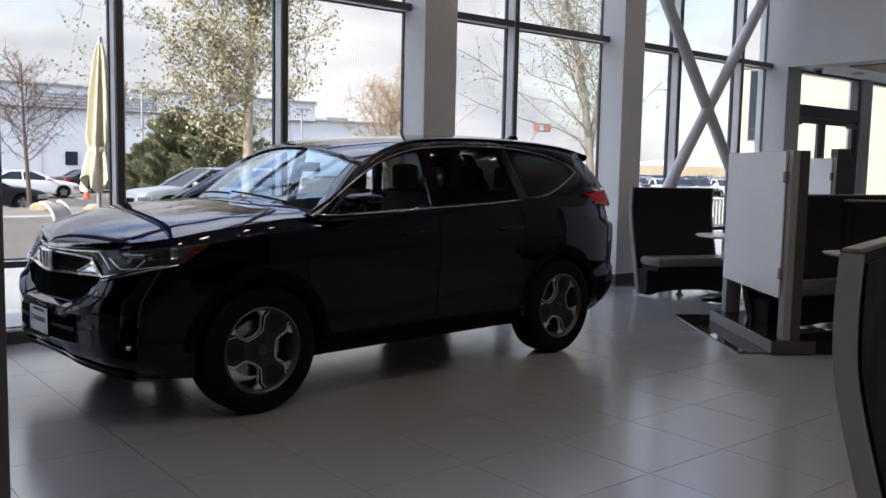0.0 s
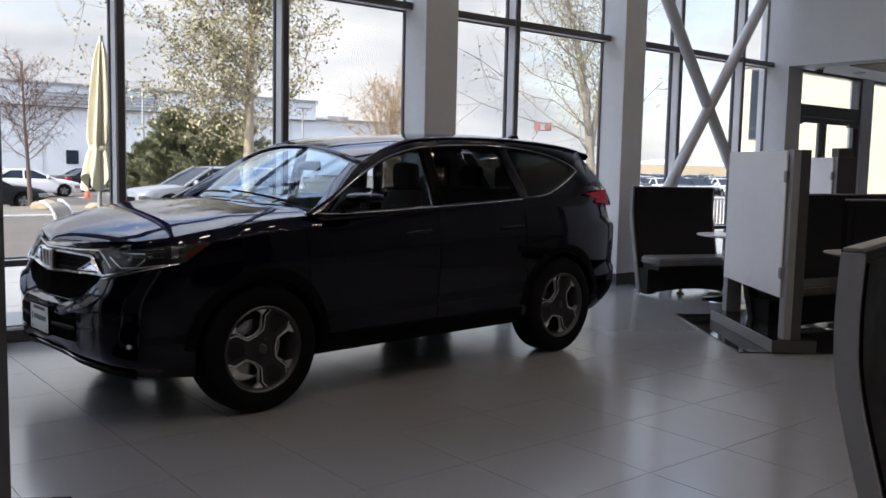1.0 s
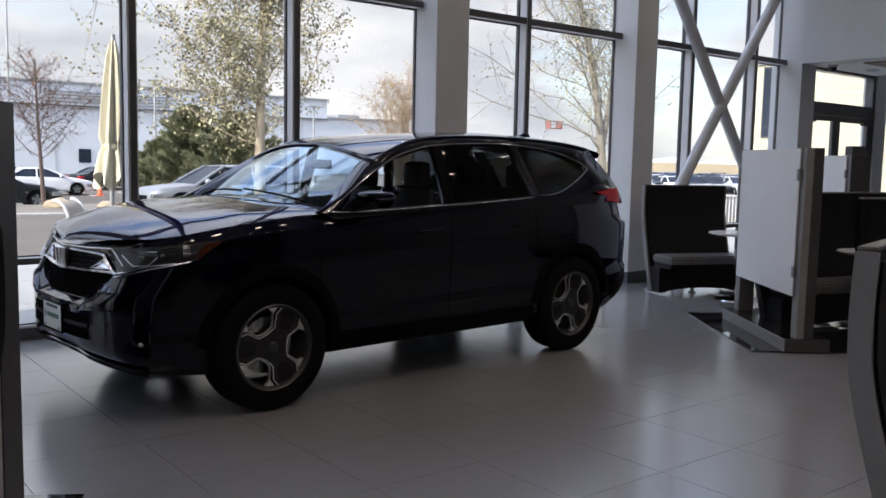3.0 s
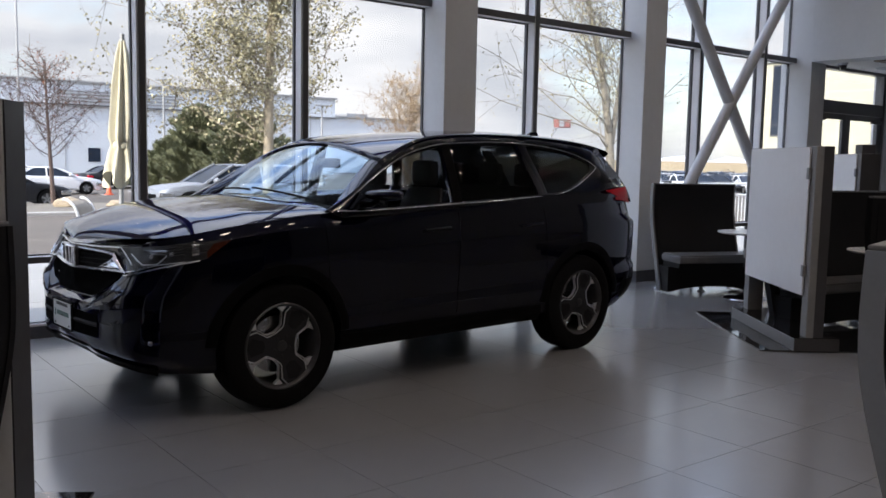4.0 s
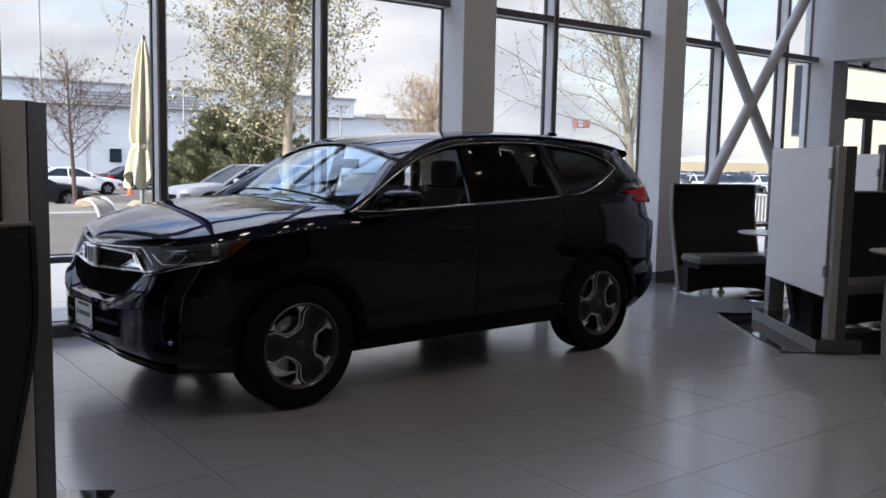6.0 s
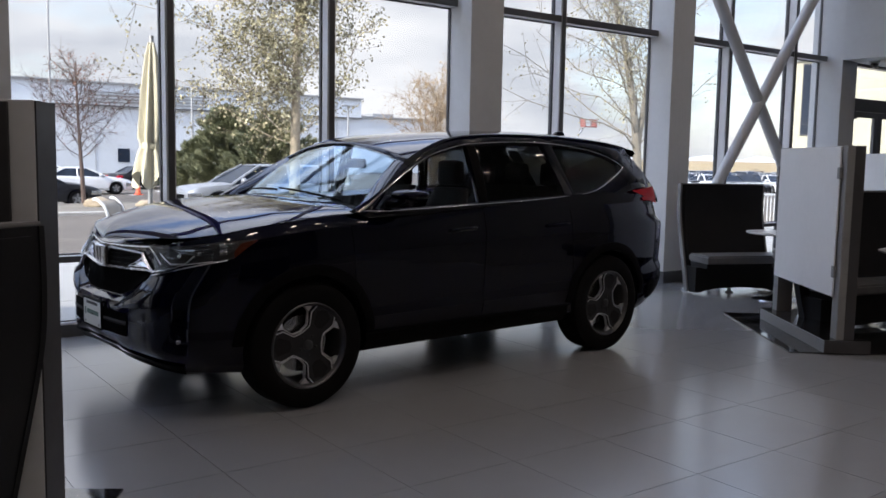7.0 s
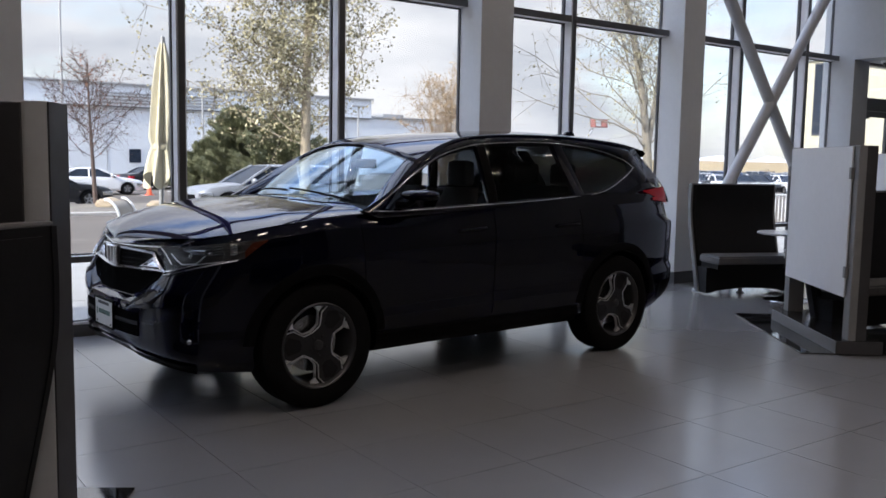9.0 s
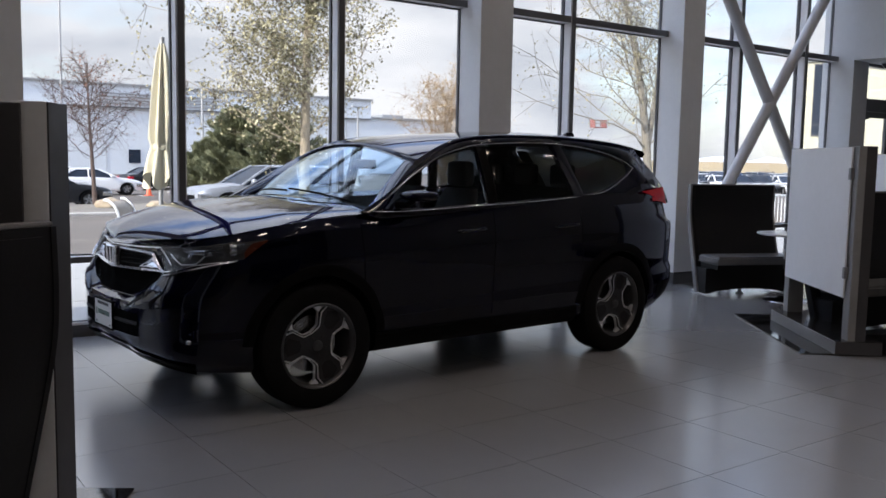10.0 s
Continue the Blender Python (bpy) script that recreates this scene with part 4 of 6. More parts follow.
# ---- wheels ----
def wheel(m, label):
    hub = part("wheel", boxes((-0.05, 0.05, -0.12, -0.04, -0.05, 0.05), bevel=0.01), M_RIMD, SUV, label)
    hub.matrix_local = m
    bm = bmesh.new()
    prof = [(0.242, -0.105), (0.262, -0.116), (0.31, -0.118), (0.345, -0.112), (0.361, -0.098), (0.3665, -0.07)]
    prof = prof + [(0.3672, -0.03), (0.3672, 0.03)] + [(r, -y) for r, y in reversed(prof)]
    lathe(bm, [(r, y - 0.026) for r, y in prof], 64, axis="y", close=True)
    tyre = part("tyre", bm, M_RUBBER, hub, "black tyre", 35)
    bm = bmesh.new()
    for k in range(64):
        a = 2 * math.pi * k / 64
        mm = Matrix.Rotation(a, 4, "Y")
        for y in (-0.066, 0.014):
            box(bm, -0.010, 0.010, y - 0.028, y + 0.028, 0.3655, 0.3678, m=mm)
    part("tread", bm, M_RUBBER, hub, "black tread blocks", kind="stuff")
    bm = bmesh.new()
    lathe(bm, [(0.245, 0.100), (0.250, 0.107), (0.243, 0.112), (0.233, 0.104), (0.223, 0.07), (0.213, -0.09), (0.230, -0.10)], 56, axis="y", caps=False)
    bm.faces.ensure_lookup_table()
    part("rim", bm, M_RIMD, hub, "dark alloy rim barrel", 35)
    bm = bmesh.new()
    lathe(bm, [(0.237, 0.104), (0.246, 0.109), (0.2495, 0.105), (0.2435, 0.098)], 56, axis="y", close=True)
    part("rim_lip", bm, M_RIMD, hub, "machined rim lip", 35)
    # three broad spokes with deep pockets between them
    R = 0.243

    def pol(r, deg, s=1):
        return (s * r * R * math.sin(radians(deg)), r * R * math.cos(radians(deg)))
    edge = [(0.345, 60), (0.415, 33), (0.47, 27), (0.78, 26), (0.985, 16)]

    def ribbon(pts, w, y0, y1, mm, s):
        """A narrow flat band of even width along points in the wheel's plane."""
        P = [Vector((*pol(r, d, s), 0)) for r, d in pts]
        inner = []
        for i, p in enumerate(P):
            t = (P[min(i + 1, len(P) - 1)] - P[max(i - 1, 0)]).normalized()
            inner.append(p + Vector((t.y, -t.x, 0)) * w * s)
        b = bmesh.new()
        prism(b, [(p.x, p.y) for p in P] + [(p.x, p.y) for p in reversed(inner)], y0, y1, "y")
        bmesh.ops.transform(b, matrix=mm, verts=list(b.verts))
        return b
    for k in range(3):
        mm = Matrix.Rotation(radians(90 + 120 * k), 4, "Y")
        bm = bmesh.new()
        prism(bm, [pol(r, d) for r, d in edge] + [pol(0.985, d) for d in (8, 0, -8)] + [pol(r, d, -1) for r, d in reversed(edge)] + [(0.0, 0.0)], 0.058, 0.086, "y")
        bmesh.ops.transform(bm, matrix=mm, verts=list(bm.verts))
        sp = part("spoke", bm, M_RIMF, hub, "dark grey broad spoke")
        bm = bmesh.new()
        prism(bm, [pol(0.52, 15), pol(0.84, 15), pol(0.93, 0), pol(0.84, 15, -1), pol(0.52, 15, -1), pol(0.45, 0)], 0.0862, 0.0875, "y")
        bmesh.ops.transform(bm, matrix=mm, verts=list(bm.verts))
        part("spoke_inset", bm, M_CABIN, sp, "darker spoke inset")
        for s in (1, -1):
            part("spoke_edge", ribbon(edge, 0.0055, 0.0866, 0.0905, mm, s), M_RIM, sp, "machined bright spoke edge")
            part("spoke_edge", ribbon([(r + 0.02, d + 5.0) for r, d in edge], 0.0045, 0.058, 0.078, mm, s), M_RIM, sp, "machined lower spoke edge")
            bm = bmesh.new()
            prism(bm, [pol(0.80, 31, s), pol(0.985, 23, s), pol(0.985, 38, s), pol(0.94, 40, s)], 0.058, 0.082, "y")
            bmesh.ops.transform(bm, matrix=mm, verts=list(bm.verts))
            part("pocket_wedge", bm, M_RIM, sp, "machined wedge at the rim")
    bm = bmesh.new()
    lathe(bm, [(0.030, 0.086), (0.030, 0.092), (0.026, 0.095), (0.01, 0.096)], 24, axis="y")
    part("hub_cap", bm, M_RIMD, hub, "small grey hub cap", 40)
    for k in range(5):
        bm = bmesh.new()
        a = 2 * math.pi * (k + 0.6) / 5
        lathe(bm, [(0.008, 0.084), (0.008, 0.089), (0.005, 0.091)], 8, axis="y", centre=(0.052 * math.sin(a), 0, 0.057 * math.cos(a)))
        part("wheel_nut", bm, M_RIMF, hub)
    bm = bmesh.new()
    lathe(bm, [(0.15, -0.01), (0.165, -0.01), (0.165, 0.012), (0.15, 0.012), (0.06, 0.02)], 40, axis="y")
    part("brake_disc", bm, M_LAMPIN, hub, "steel brake disc", 40)
    for piece in hub.children:
        if not piece.name.startswith(("tyre", "tread")):
            piece.location.y -= 0.022
    return hub


first_wheel = wheel(pose(0, 0.815, WHEEL_Z, 0, -3, 0), "alloy wheel with three broad spokes and black tyre")
for x, s in ((0.0, -1), (-WHEELBASE, 1), (-WHEELBASE, -1)):
    copy_thing(first_wheel, pose(x, 0.815 * s, WHEEL_Z, 0, 14 if x else 0, 0 if s > 0 else 180))


# ---- front end, lamps and trim ----
def nose_point(y, z, out=0.0):
    """A point on the nose or flank at a given side distance near the front."""
    best = None
    for i in range(len(OUTLINE)):
        p = OUTLINE[i]
        if p.x < 0.05:
            break
        u = (z - lerp_table(LOW_Z, p.x)) / (lerp_table(TOP_EDGE, p.x) - lerp_table(LOW_Z, p.x))
        q = body_point(i, min(1.0, max(0.0, u)))
        d = abs(q.y - abs(y))
        if best is None or d < best[0]:
            best = (d, q, i)
    q, i = best[1], best[2]
    a, b = OUTLINE[max(i - 1, 0)], OUTLINE[min(i + 1, len(OUTLINE) - 1)]
    t = (b - a).normalized()
    nrm = Vector((t.y, -t.x, 0))
    if nrm.x < 0 and abs(nrm.x) > abs(nrm.y):
        nrm = -nrm
    if nrm.y < 0 and abs(nrm.y) >= abs(nrm.x):
        nrm = -nrm
    if i == 0:
        nrm = Vector((1, 0, 0))
    q = q + nrm * out
    return Vector((q.x, q.y if y >= 0 else -q.y, z))


def along(i0, i1, z0, z1, steps_z, out, s=1):
    """A strip over outline points i0 to i1 with heights given as functions of the share along it."""
    rows = []
    for k in range(steps_z + 1):
        f = k / steps_z
        row = []
        for i in range(i0, i1 + 1):
            g = (i - i0) / max(1, i1 - i0)
            p = OUTLINE[i]
            z = z0(g) + (z1(g) - z0(g)) * f
            u = (z - lerp_table(LOW_Z, p.x)) / (lerp_table(TOP_EDGE, p.x) - lerp_table(LOW_Z, p.x))
            q = body_point(i, min(1.0, max(0.0, u)))
            a, b = OUTLINE[max(i - 1, 0)], OUTLINE[min(i + 1, len(OUTLINE) - 1)]
            t = (b - a).normalized()
            nrm = Vector((-t.y, t.x, 0))
            if nrm.dot(q - Vector((-1.2, 0, 0))) < 0:
                nrm = -nrm
            if i in (0, len(OUTLINE) - 1):
                nrm = Vector((1 if i == 0 else -1, 0, 0))
            q = Vector((q.x, q.y, z)) + nrm * out
            row.append(Vector((q.x, q.y * s, q.z)))
        rows.append(row)
    return rows


def strip(name, i0, i1, z0, z1, out, mat, label, s, parent=None, steps=4, thick=0.0, smooth=50):
    bm = bmesh.new()
    rows = along(i0, i1, z0, z1, steps, out, s)
    grid(bm, rows)
    ob = part(name, bm, mat, parent or SUV, label, smooth)
    if thick:
        md = ob.modifiers.new("thick", "SOLIDIFY")
        md.thickness, md.offset = thick, 0
    return ob


def by(i0, i1, *pts):
    """Height as a function of the share along a strip, from heights at numbered outline points."""
    return lambda g: lerp_table(pts, i0 + g * (i1 - i0))


def wedge_panel(name, i0, i1, z0, z1, outs, mat, label, s, parent=None):
    """A strip whose rows stand out by different amounts, so that it is folded."""
    rows = []
    for k, o in enumerate(outs):
        f = k / (len(outs) - 1)
        rows.append(along(i0, i1, lambda g: z0(g) + (z1(g) - z0(g)) * f, lambda g: z0(g) + (z1(g) - z0(g)) * f + 0.001, 1, o, s)[0])
    bm = bmesh.new()
    grid(bm, rows)
    return part(name, bm, mat, parent or SUV, label, 20)


def line_on(name, i0, i1, z, r, out, mat, label, s, parent=None):
    bm = bmesh.new()
    tube(bm, along(i0, i1, z, lambda g: z(g) + 0.001, 1, out, s)[0], r, 6)
    return part(name, bm, mat, parent or SUV, label, 50)


def suv_front():
    for s in (1, -1):
        # grille opening: dark mesh behind bright wings
        g = strip("grille", 0, 13, by(0, 13, (0, 0.785), (13, 0.80)), by(0, 13, (0, 0.915), (9, 0.905), (13, 0.82)), 0.004, M_CLAD, "black mesh grille", s)
        for z in (0.825, 0.85, 0.875):
            line_on("grille_bar", 2, 9, by(2, 9, (2, z), (9, z + 0.004)), 0.004, 0.007, M_CLAD, "", s, g)
        strip("lower_grille", 0, 12, by(0, 12, (0, 0.650), (5, 0.652), (8, 0.690), (12, 0.768)), by(0, 12, (0, 0.782), (12, 0.798)), 0.005, M_MESH, "black lower grille mesh", s, g)
        line_on("hood_lip", 0, 11, by(0, 11, (0, 0.924), (5, 0.924), (11, 0.932)), 0.004, 0.008, M_WING, "thin bright line under the bonnet edge", s, g)
        wedge_panel("grille_wing", 2, 9, by(2, 9, (2, 0.894), (9, 0.880)), by(2, 9, (2, 0.914), (9, 0.899)), (0.006, 0.018, 0.004), M_WING, "bright upper grille wing", s, g)
        wedge_panel("grille_wing", 0, 13, by(0, 13, (0, 0.780), (12, 0.797), (13, 0.800)), by(0, 13, (0, 0.803), (12, 0.813), (13, 0.812)), (0.004, 0.022, 0.006), M_WING, "bright lower grille wing", s, g)
        wedge_panel("grille_blade", 6, 11, by(6, 11, (6, 0.812), (11, 0.818)), by(6, 11, (6, 0.818), (9, 0.882), (11, 0.836)), (0.004, 0.014, 0.005, 0.015, 0.006), M_WING, "bright faceted grille blade", s, g)
        wedge_panel("wing_end", 9, 14, by(9, 14, (9, 0.880), (12, 0.804), (14, 0.798)), by(9, 14, (9, 0.898), (12, 0.822), (14, 0.808)), (0.006, 0.018, 0.008), M_WING, "bright wing end at the lamp", s, g)
        # headlamp: grey housing, L-shaped light guide, reflectors and fins behind a clear cover, amber end
        low = by(11, 33, (11, 0.920), (14, 0.808), (22, 0.856), (27, 0.879), (30, 0.892), (33, 0.985))
        top = by(11, 33, (11, 0.932), (17, 0.945), (23, 0.958), (28, 0.977), (31, 0.986), (33, 0.992))
        lamp = strip("headlight", 11, 33, low, top, 0.002, M_HOUSE, "clear headlamp with dark grey housing and amber end", s)
        line_on("lamp_trim", 14, 27, by(14, 27, (14, 0.810), (22, 0.858), (27, 0.880)), 0.0035, 0.019, M_CHROME, "bright strip under the headlamp", s, lamp)
        line_on("lamp_trim", 14, 29, by(14, 29, (14, 0.792), (23, 0.846), (29, 0.886)), 0.0045, 0.012, M_CHROME, "bright strip under the headlamp", s, lamp)
        line_on("lamp_rim", 11, 15, by(11, 15, (11, 0.926), (13, 0.885), (15, 0.850)), 0.0035, 0.010, M_RIM, "dull bright inner lamp edge", s, lamp)
        line_on("light_guide", 14, 24, by(14, 24, (14, 0.903), (16, 0.876), (18, 0.854), (22, 0.862), (23, 0.882), (24, 0.906)), 0.0035, 0.010, M_RIM, "pale L-shaped light guide", s, lamp)
        wedge_panel("reflector", 17, 24, by(17, 24, (17, 0.924), (20, 0.910), (24, 0.906)), by(17, 24, (17, 0.934), (20, 0.934), (24, 0.938)), (0.002, 0.010, 0.003, 0.012, 0.003), M_LAMPIN, "faceted bright reflector", s, lamp)
        for z, i in ((0.896, 20), (0.915, 25)):
            bm = bmesh.new()
            bmesh.ops.create_uvsphere(bm, u_segments=16, v_segments=10, radius=0.016, matrix=Matrix.Translation(along(i, i, lambda g: z, lambda g: z, 1, -0.006, s)[0][0]))
            part("projector", bm, M_LAMPIN, lamp, "chrome projector lamp", 60)
        for dz in (0.0, 0.014, 0.028, 0.042):
            line_on("lamp_fin", 24, 27, by(24, 27, (24, 0.906 + dz), (27, 0.918 + dz)), 0.0026, 0.008, M_LAMPIN, "bright lamp fin", s, lamp)
            line_on("lamp_fin", 28, 30, by(28, 30, (28, 0.922 + dz), (30, 0.930 + dz)), 0.0022, 0.012, M_LAMPIN, "bright lamp fin", s, lamp)
        wedge_panel("reflector", 28, 29, by(28, 29, (28, 0.908), (29, 0.912)), by(28, 29, (28, 0.970), (29, 0.972)), (0.002, 0.010, 0.004, 0.011, 0.003), M_LAMPIN, "faceted bright reflector", s, lamp)
        cover = strip("lamp_cover", 11, 33, low, top, 0.017, M_LENS, "clear headlamp cover", s, lamp)
        cover.visible_shadow = False
        strip("turn_lens", 30, 33, by(30, 33, (30, 0.896), (33, 0.985)), by(30, 33, (30, 0.930), (31, 0.975), (33, 0.991)), 0.013, M_AMBER, "amber side marker", s, lamp)
        # bumper: folded corner, fog lamp pod, lower lip
        wedge_panel("bumper_corner", 6, 15, by(6, 15, (6, 0.592), (12, 0.606), (15, 0.700)), by(6, 15, (6, 0.600), (9, 0.680), (12, 0.752), (15, 0.718)), (0.002, 0.010, 0.004, 0.012, 0.003), M_PAINT, "glossy folded bumper corner", s)
        strip("lower_intake", 0, 9, lambda g: 0.440, lambda g: 0.575 - 0.010 * g, 0.003, M_MESH, "black lower intake", s)
        wedge_panel("intake_bar", 0, 9, lambda g: 0.500, lambda g: 0.524, (0.004, 0.010, 0.005), M_CABIN, "dark grey bar across the intake", s)
        bm = bmesh.new()
        fog = along(21, 21, lambda g: 0.450, lambda g: 0.450, 1, 0.0, s)[0][0]
        bmesh.ops.create_uvsphere(bm, u_segments=16, v_segments=10, radius=0.015, matrix=Matrix.Translation(fog))
        part("fog_light", bm, M_LAMPIN, SUV, "small round fog lamp", 60)
        strip("chin_lip", 0, 22, lambda g: 0.335 - 0.07 * g, lambda g: 0.375 - 0.06 * g, 0.014, M_CLAD, "dark lower bumper lip", s)
    # badge: a plain rounded bright shape
    bm = bmesh.new()
    prism(bm, [(-0.066, 0.798), (0.066, 0.798), (0.082, 0.914), (-0.082, 0.914)], 0.79, 0.856, "x")
    bmesh.ops.bevel(bm, geom=list(bm.edges), offset=0.012, segments=3, affect="EDGES")
    badge = part("badge", bm, M_RIMD, SUV, "rounded emblem on the grille", 50)
    bm = bmesh.new()
    tube(bm, [(0.858, -0.056, 0.806), (0.858, -0.072, 0.907), (0.858, 0.072, 0.907), (0.858, 0.056, 0.806), (0.858, -0.056, 0.806)], 0.010, 8)
    tube(bm, [(0.858, -0.018, 0.81), (0.858, -0.026, 0.903)], 0.006, 6)
    tube(bm, [(0.858, 0.018, 0.81), (0.858, 0.026, 0.903)], 0.006, 6)
    part("badge_rim", bm, M_WING, badge, "bright emblem rim", 50)
    # front plate with a frame and plain bars for the dealer's name
    pl = part("number_plate", boxes((0.904, 0.915, -0.143, 0.143, 0.446, 0.592), bevel=0.003), M_PLATEW, SUV, "white dealer plate with a printed name")
    part("plate_frame", boxes((0.904, 0.918, -0.152, 0.152, 0.5925, 0.602), (0.904, 0.918, -0.152, 0.152, 0.436, 0.4455), (0.904, 0.918, -0.152, -0.1435, 0.446, 0.592), (0.904, 0.918, 0.1435, 0.152, 0.446, 0.592), bevel=0.002), M_CLAD, pl, "black plate frame")
    part("print_bar", boxes((0.9152, 0.916, -0.085, 0.105, 0.508, 0.535)), M_GREENP, pl, "dark green name bar")
    part("print_mark", boxes((0.9152, 0.916, -0.120, -0.100, 0.500, 0.540)), M_GREENP, pl, "dark green mark")
    part("print_strip", boxes((0.9152, 0.916, -0.09, 0.09, 0.566, 0.583)), M_DARKP, pl, "dark strip at the plate's top")
    for y in (-0.11, 0.11):
        part("plate_screw", (lambda b: (lathe(b, [(0.007, 0.915), (0.006, 0.918)], 8, axis="x", centre=(0, y, 0.460)), b)[1])(bmesh.new()), M_DARKP, pl)


suv_front()


def suv_flank():
    n = len(OUTLINE)
    for s in (1, -1):
        # sill and arch cladding
        i0 = min(range(n), key=lambda i: abs(OUTLINE[i].x + 0.42))
        i1 = min(range(n), key=lambda i: abs(OUTLINE[i].x + 2.24))
        strip("sill_cladding", i0, i1, lambda g: 0.277 - 0.001 * g, lambda g: 0.385, 0.008, M_CLAD, "black sill cladding", s)
        bar_on_pts = along(i0, i1, lambda g: 0.390, lambda g: 0.391, 1, 0.010, s)[0]
        bm = bmesh.new()
        tube(bm, bar_on_pts, 0.007, 6)
        part("sill_moulding", bm, M_CLAD, SUV, "thin sill moulding", 50)
        for x in (0.0, -WHEELBASE):
            bm = bmesh.new()
            rows = []
            for r, o in ((ARCH_R - 0.002, -0.03), (ARCH_R, 0.006), (ARCH_R + 0.03, 0.012), (ARCH_R + 0.062, 0.004), (ARCH_R + 0.066, -0.012)):
                row = []
                for k in range(33):
                    a = radians(5 + 170 * k / 32)
                    px, pz = x + r * math.cos(a), WHEEL_Z + 0.005 + r * math.sin(a)
                    i = min(range(n), key=lambda j: abs(OUTLINE[j].x - px) + (5 if OUTLINE[j].y < 0.4 else 0))
                    u = (pz - lerp_table(LOW_Z, px)) / (lerp_table(TOP_EDGE, px) - lerp_table(LOW_Z, px))
                    q = body_point(i, min(1, max(0, u)))
                    row.append((px, s * (q.y + o), pz))
                rows.append(row)
            grid(bm, rows)
            part("arch_trim", bm, M_CLAD, SUV, "black wheel arch cladding", 50)
        # door seams and handles
        for x0, x1 in ((-0.33, -0.28), (-1.36, -1.36), (-2.27, -2.20)):
            bm = bmesh.new()
            pts = []
            for k in range(13):
                z = 0.42 + (1.10 - 0.42) * k / 12
                x = x0 + (x1 - x0) * k / 12
                i = min(range(n), key=lambda j: abs(OUTLINE[j].x - x) + (5 if OUTLINE[j].y < 0.4 else 0))
                u = (z - lerp_table(LOW_Z, x)) / (lerp_table(TOP_EDGE, x) - lerp_table(LOW_Z, x))
                pts.append((x, s * (body_point(i, u).y + 0.0005), z))
            tube(bm, pts, 0.0028, 5)
            part("door_seam", bm, M_CLAD, SUV, "dark door gap")
        for x in (-1.16, -2.06):
            i = min(range(n), key=lambda j: abs(OUTLINE[j].x - x) + (5 if OUTLINE[j].y < 0.4 else 0))
            y = body_point(i, 0.80).y
            bm = bmesh.new()
            tube(bm, smooth_curve([(x + 0.11, s * (y - 0.005), 0.985), (x + 0.08, s * (y + 0.03), 0.99), (x - 0.07, s * (y + 0.032), 0.998), (x - 0.11, s * (y - 0.005), 1.0)], 5), 0.013, 8)
            part("door_handle", bm, M_PAINT, SUV, "body-coloured door handle", 50)
        # door mirror
        bm = bmesh.new()
        superquad(bm, (0, 0, 0), (0.085, 0.115, 0.034), 0.75, 0.65)
        for v in bm.verts:
            v.co.x -= 0.25 * v.co.y if v.co.x > 0 else 0.0
            v.co.z *= 1 - 0.9 * v.co.x
        mi = part("mirror", bm, M_PAINT, SUV, "black door mirror", 60)
        mi.matrix_local = pose(-0.655, s * 0.99, 1.222, 0, 0, 0) @ Matrix.Diagonal((1, s, 1, 1))
        bm = bmesh.new()
        tube(bm, [(-0.63, s * 0.96, 1.195), (-0.60, s * 0.92, 1.165), (-0.58, s * 0.85, 1.16)], [0.018, 0.018, 0.025], 10)
        part("mirror_arm", bm, M_CLAD, SUV, "black mirror arm", 50)
        # tail lamp
        j0 = min(range(n), key=lambda i: abs(OUTLINE[i].x + 3.12) + (5 if OUTLINE[i].y < 0.4 else 0))
        j1 = min(range(n), key=lambda i: abs(OUTLINE[i].x + 3.60))
        tl = strip("tail_light", j0, j1, lambda g: 1.150 - 0.045 * g, lambda g: 1.175 + 0.0 * g, 0.012, M_RED, "red wraparound tail lamp", s)
        bm = bmesh.new()
        rows = []
        for k in range(7):
            row = []
            for f in range(9):
                g = f / 8
                x = -3.005 - 0.43 * g
                low, high = 1.218 - 0.112 * g, 1.226 + 0.028 * g
                row.append(on_side((x, low + (high - low) * k / 6), s, 0.016 if 0 < f < 8 else 0.004))
            rows.append(row)
        grid(bm, rows)
        part("tail_lens", bm, M_RED, tl, "glossy red lens", 50)
        # bumper reflector piece and exhaust finisher
        strip("rear_bumper_trim", j0 + 2, n - 1, lambda g: 0.345 + 0.05 * g, lambda g: 0.50 + 0.02 * g, 0.005, M_CLAD, "dark lower rear bumper", s)
        bm = bmesh.new()
        lathe(bm, [(0.035, 0.0), (0.04, 0.0), (0.04, 0.12), (0.035, 0.12)], 20, axis="x", centre=(-3.62, s * 0.56, 0.37), close=True)
        part("exhaust_tip", bm, M_CHROME, SUV, "chrome exhaust tip", 40)


suv_flank()


# ---- cabin ----
def seat(x, y, w, label, rake=0.2):
    bm = bmesh.new()
    box(bm, x - 0.28, x + 0.26, y - w / 2, y + w / 2, 0.62, 0.80, 0.04)
    c = part("seat_cushion", bm, M_CABIN, SUV, label, 60)
    bm = bmesh.new()
    rows = []
    for k in range(9):
        f = k / 8
        cx, z, hw = x - 0.25 - 0.20 * f, 0.74 + 0.50 * f, w / 2 * (1 - 0.30 * f ** 3)
        th = 0.075 - 0.03 * f
        rows.append([(cx + th * math.cos(a), y + hw * (abs(math.sin(a)) ** 0.6) * (1 if math.sin(a) >= 0 else -1), z) for a in [2 * math.pi * q / 20 for q in range(20)]])
    vr = grid(bm, rows, close=True)
    bm.faces.new(vr[0])
    bm.faces.new(vr[-1])
    part("seat_back", bm, M_CABIN, SUV, "black seat back", 60)
    return c


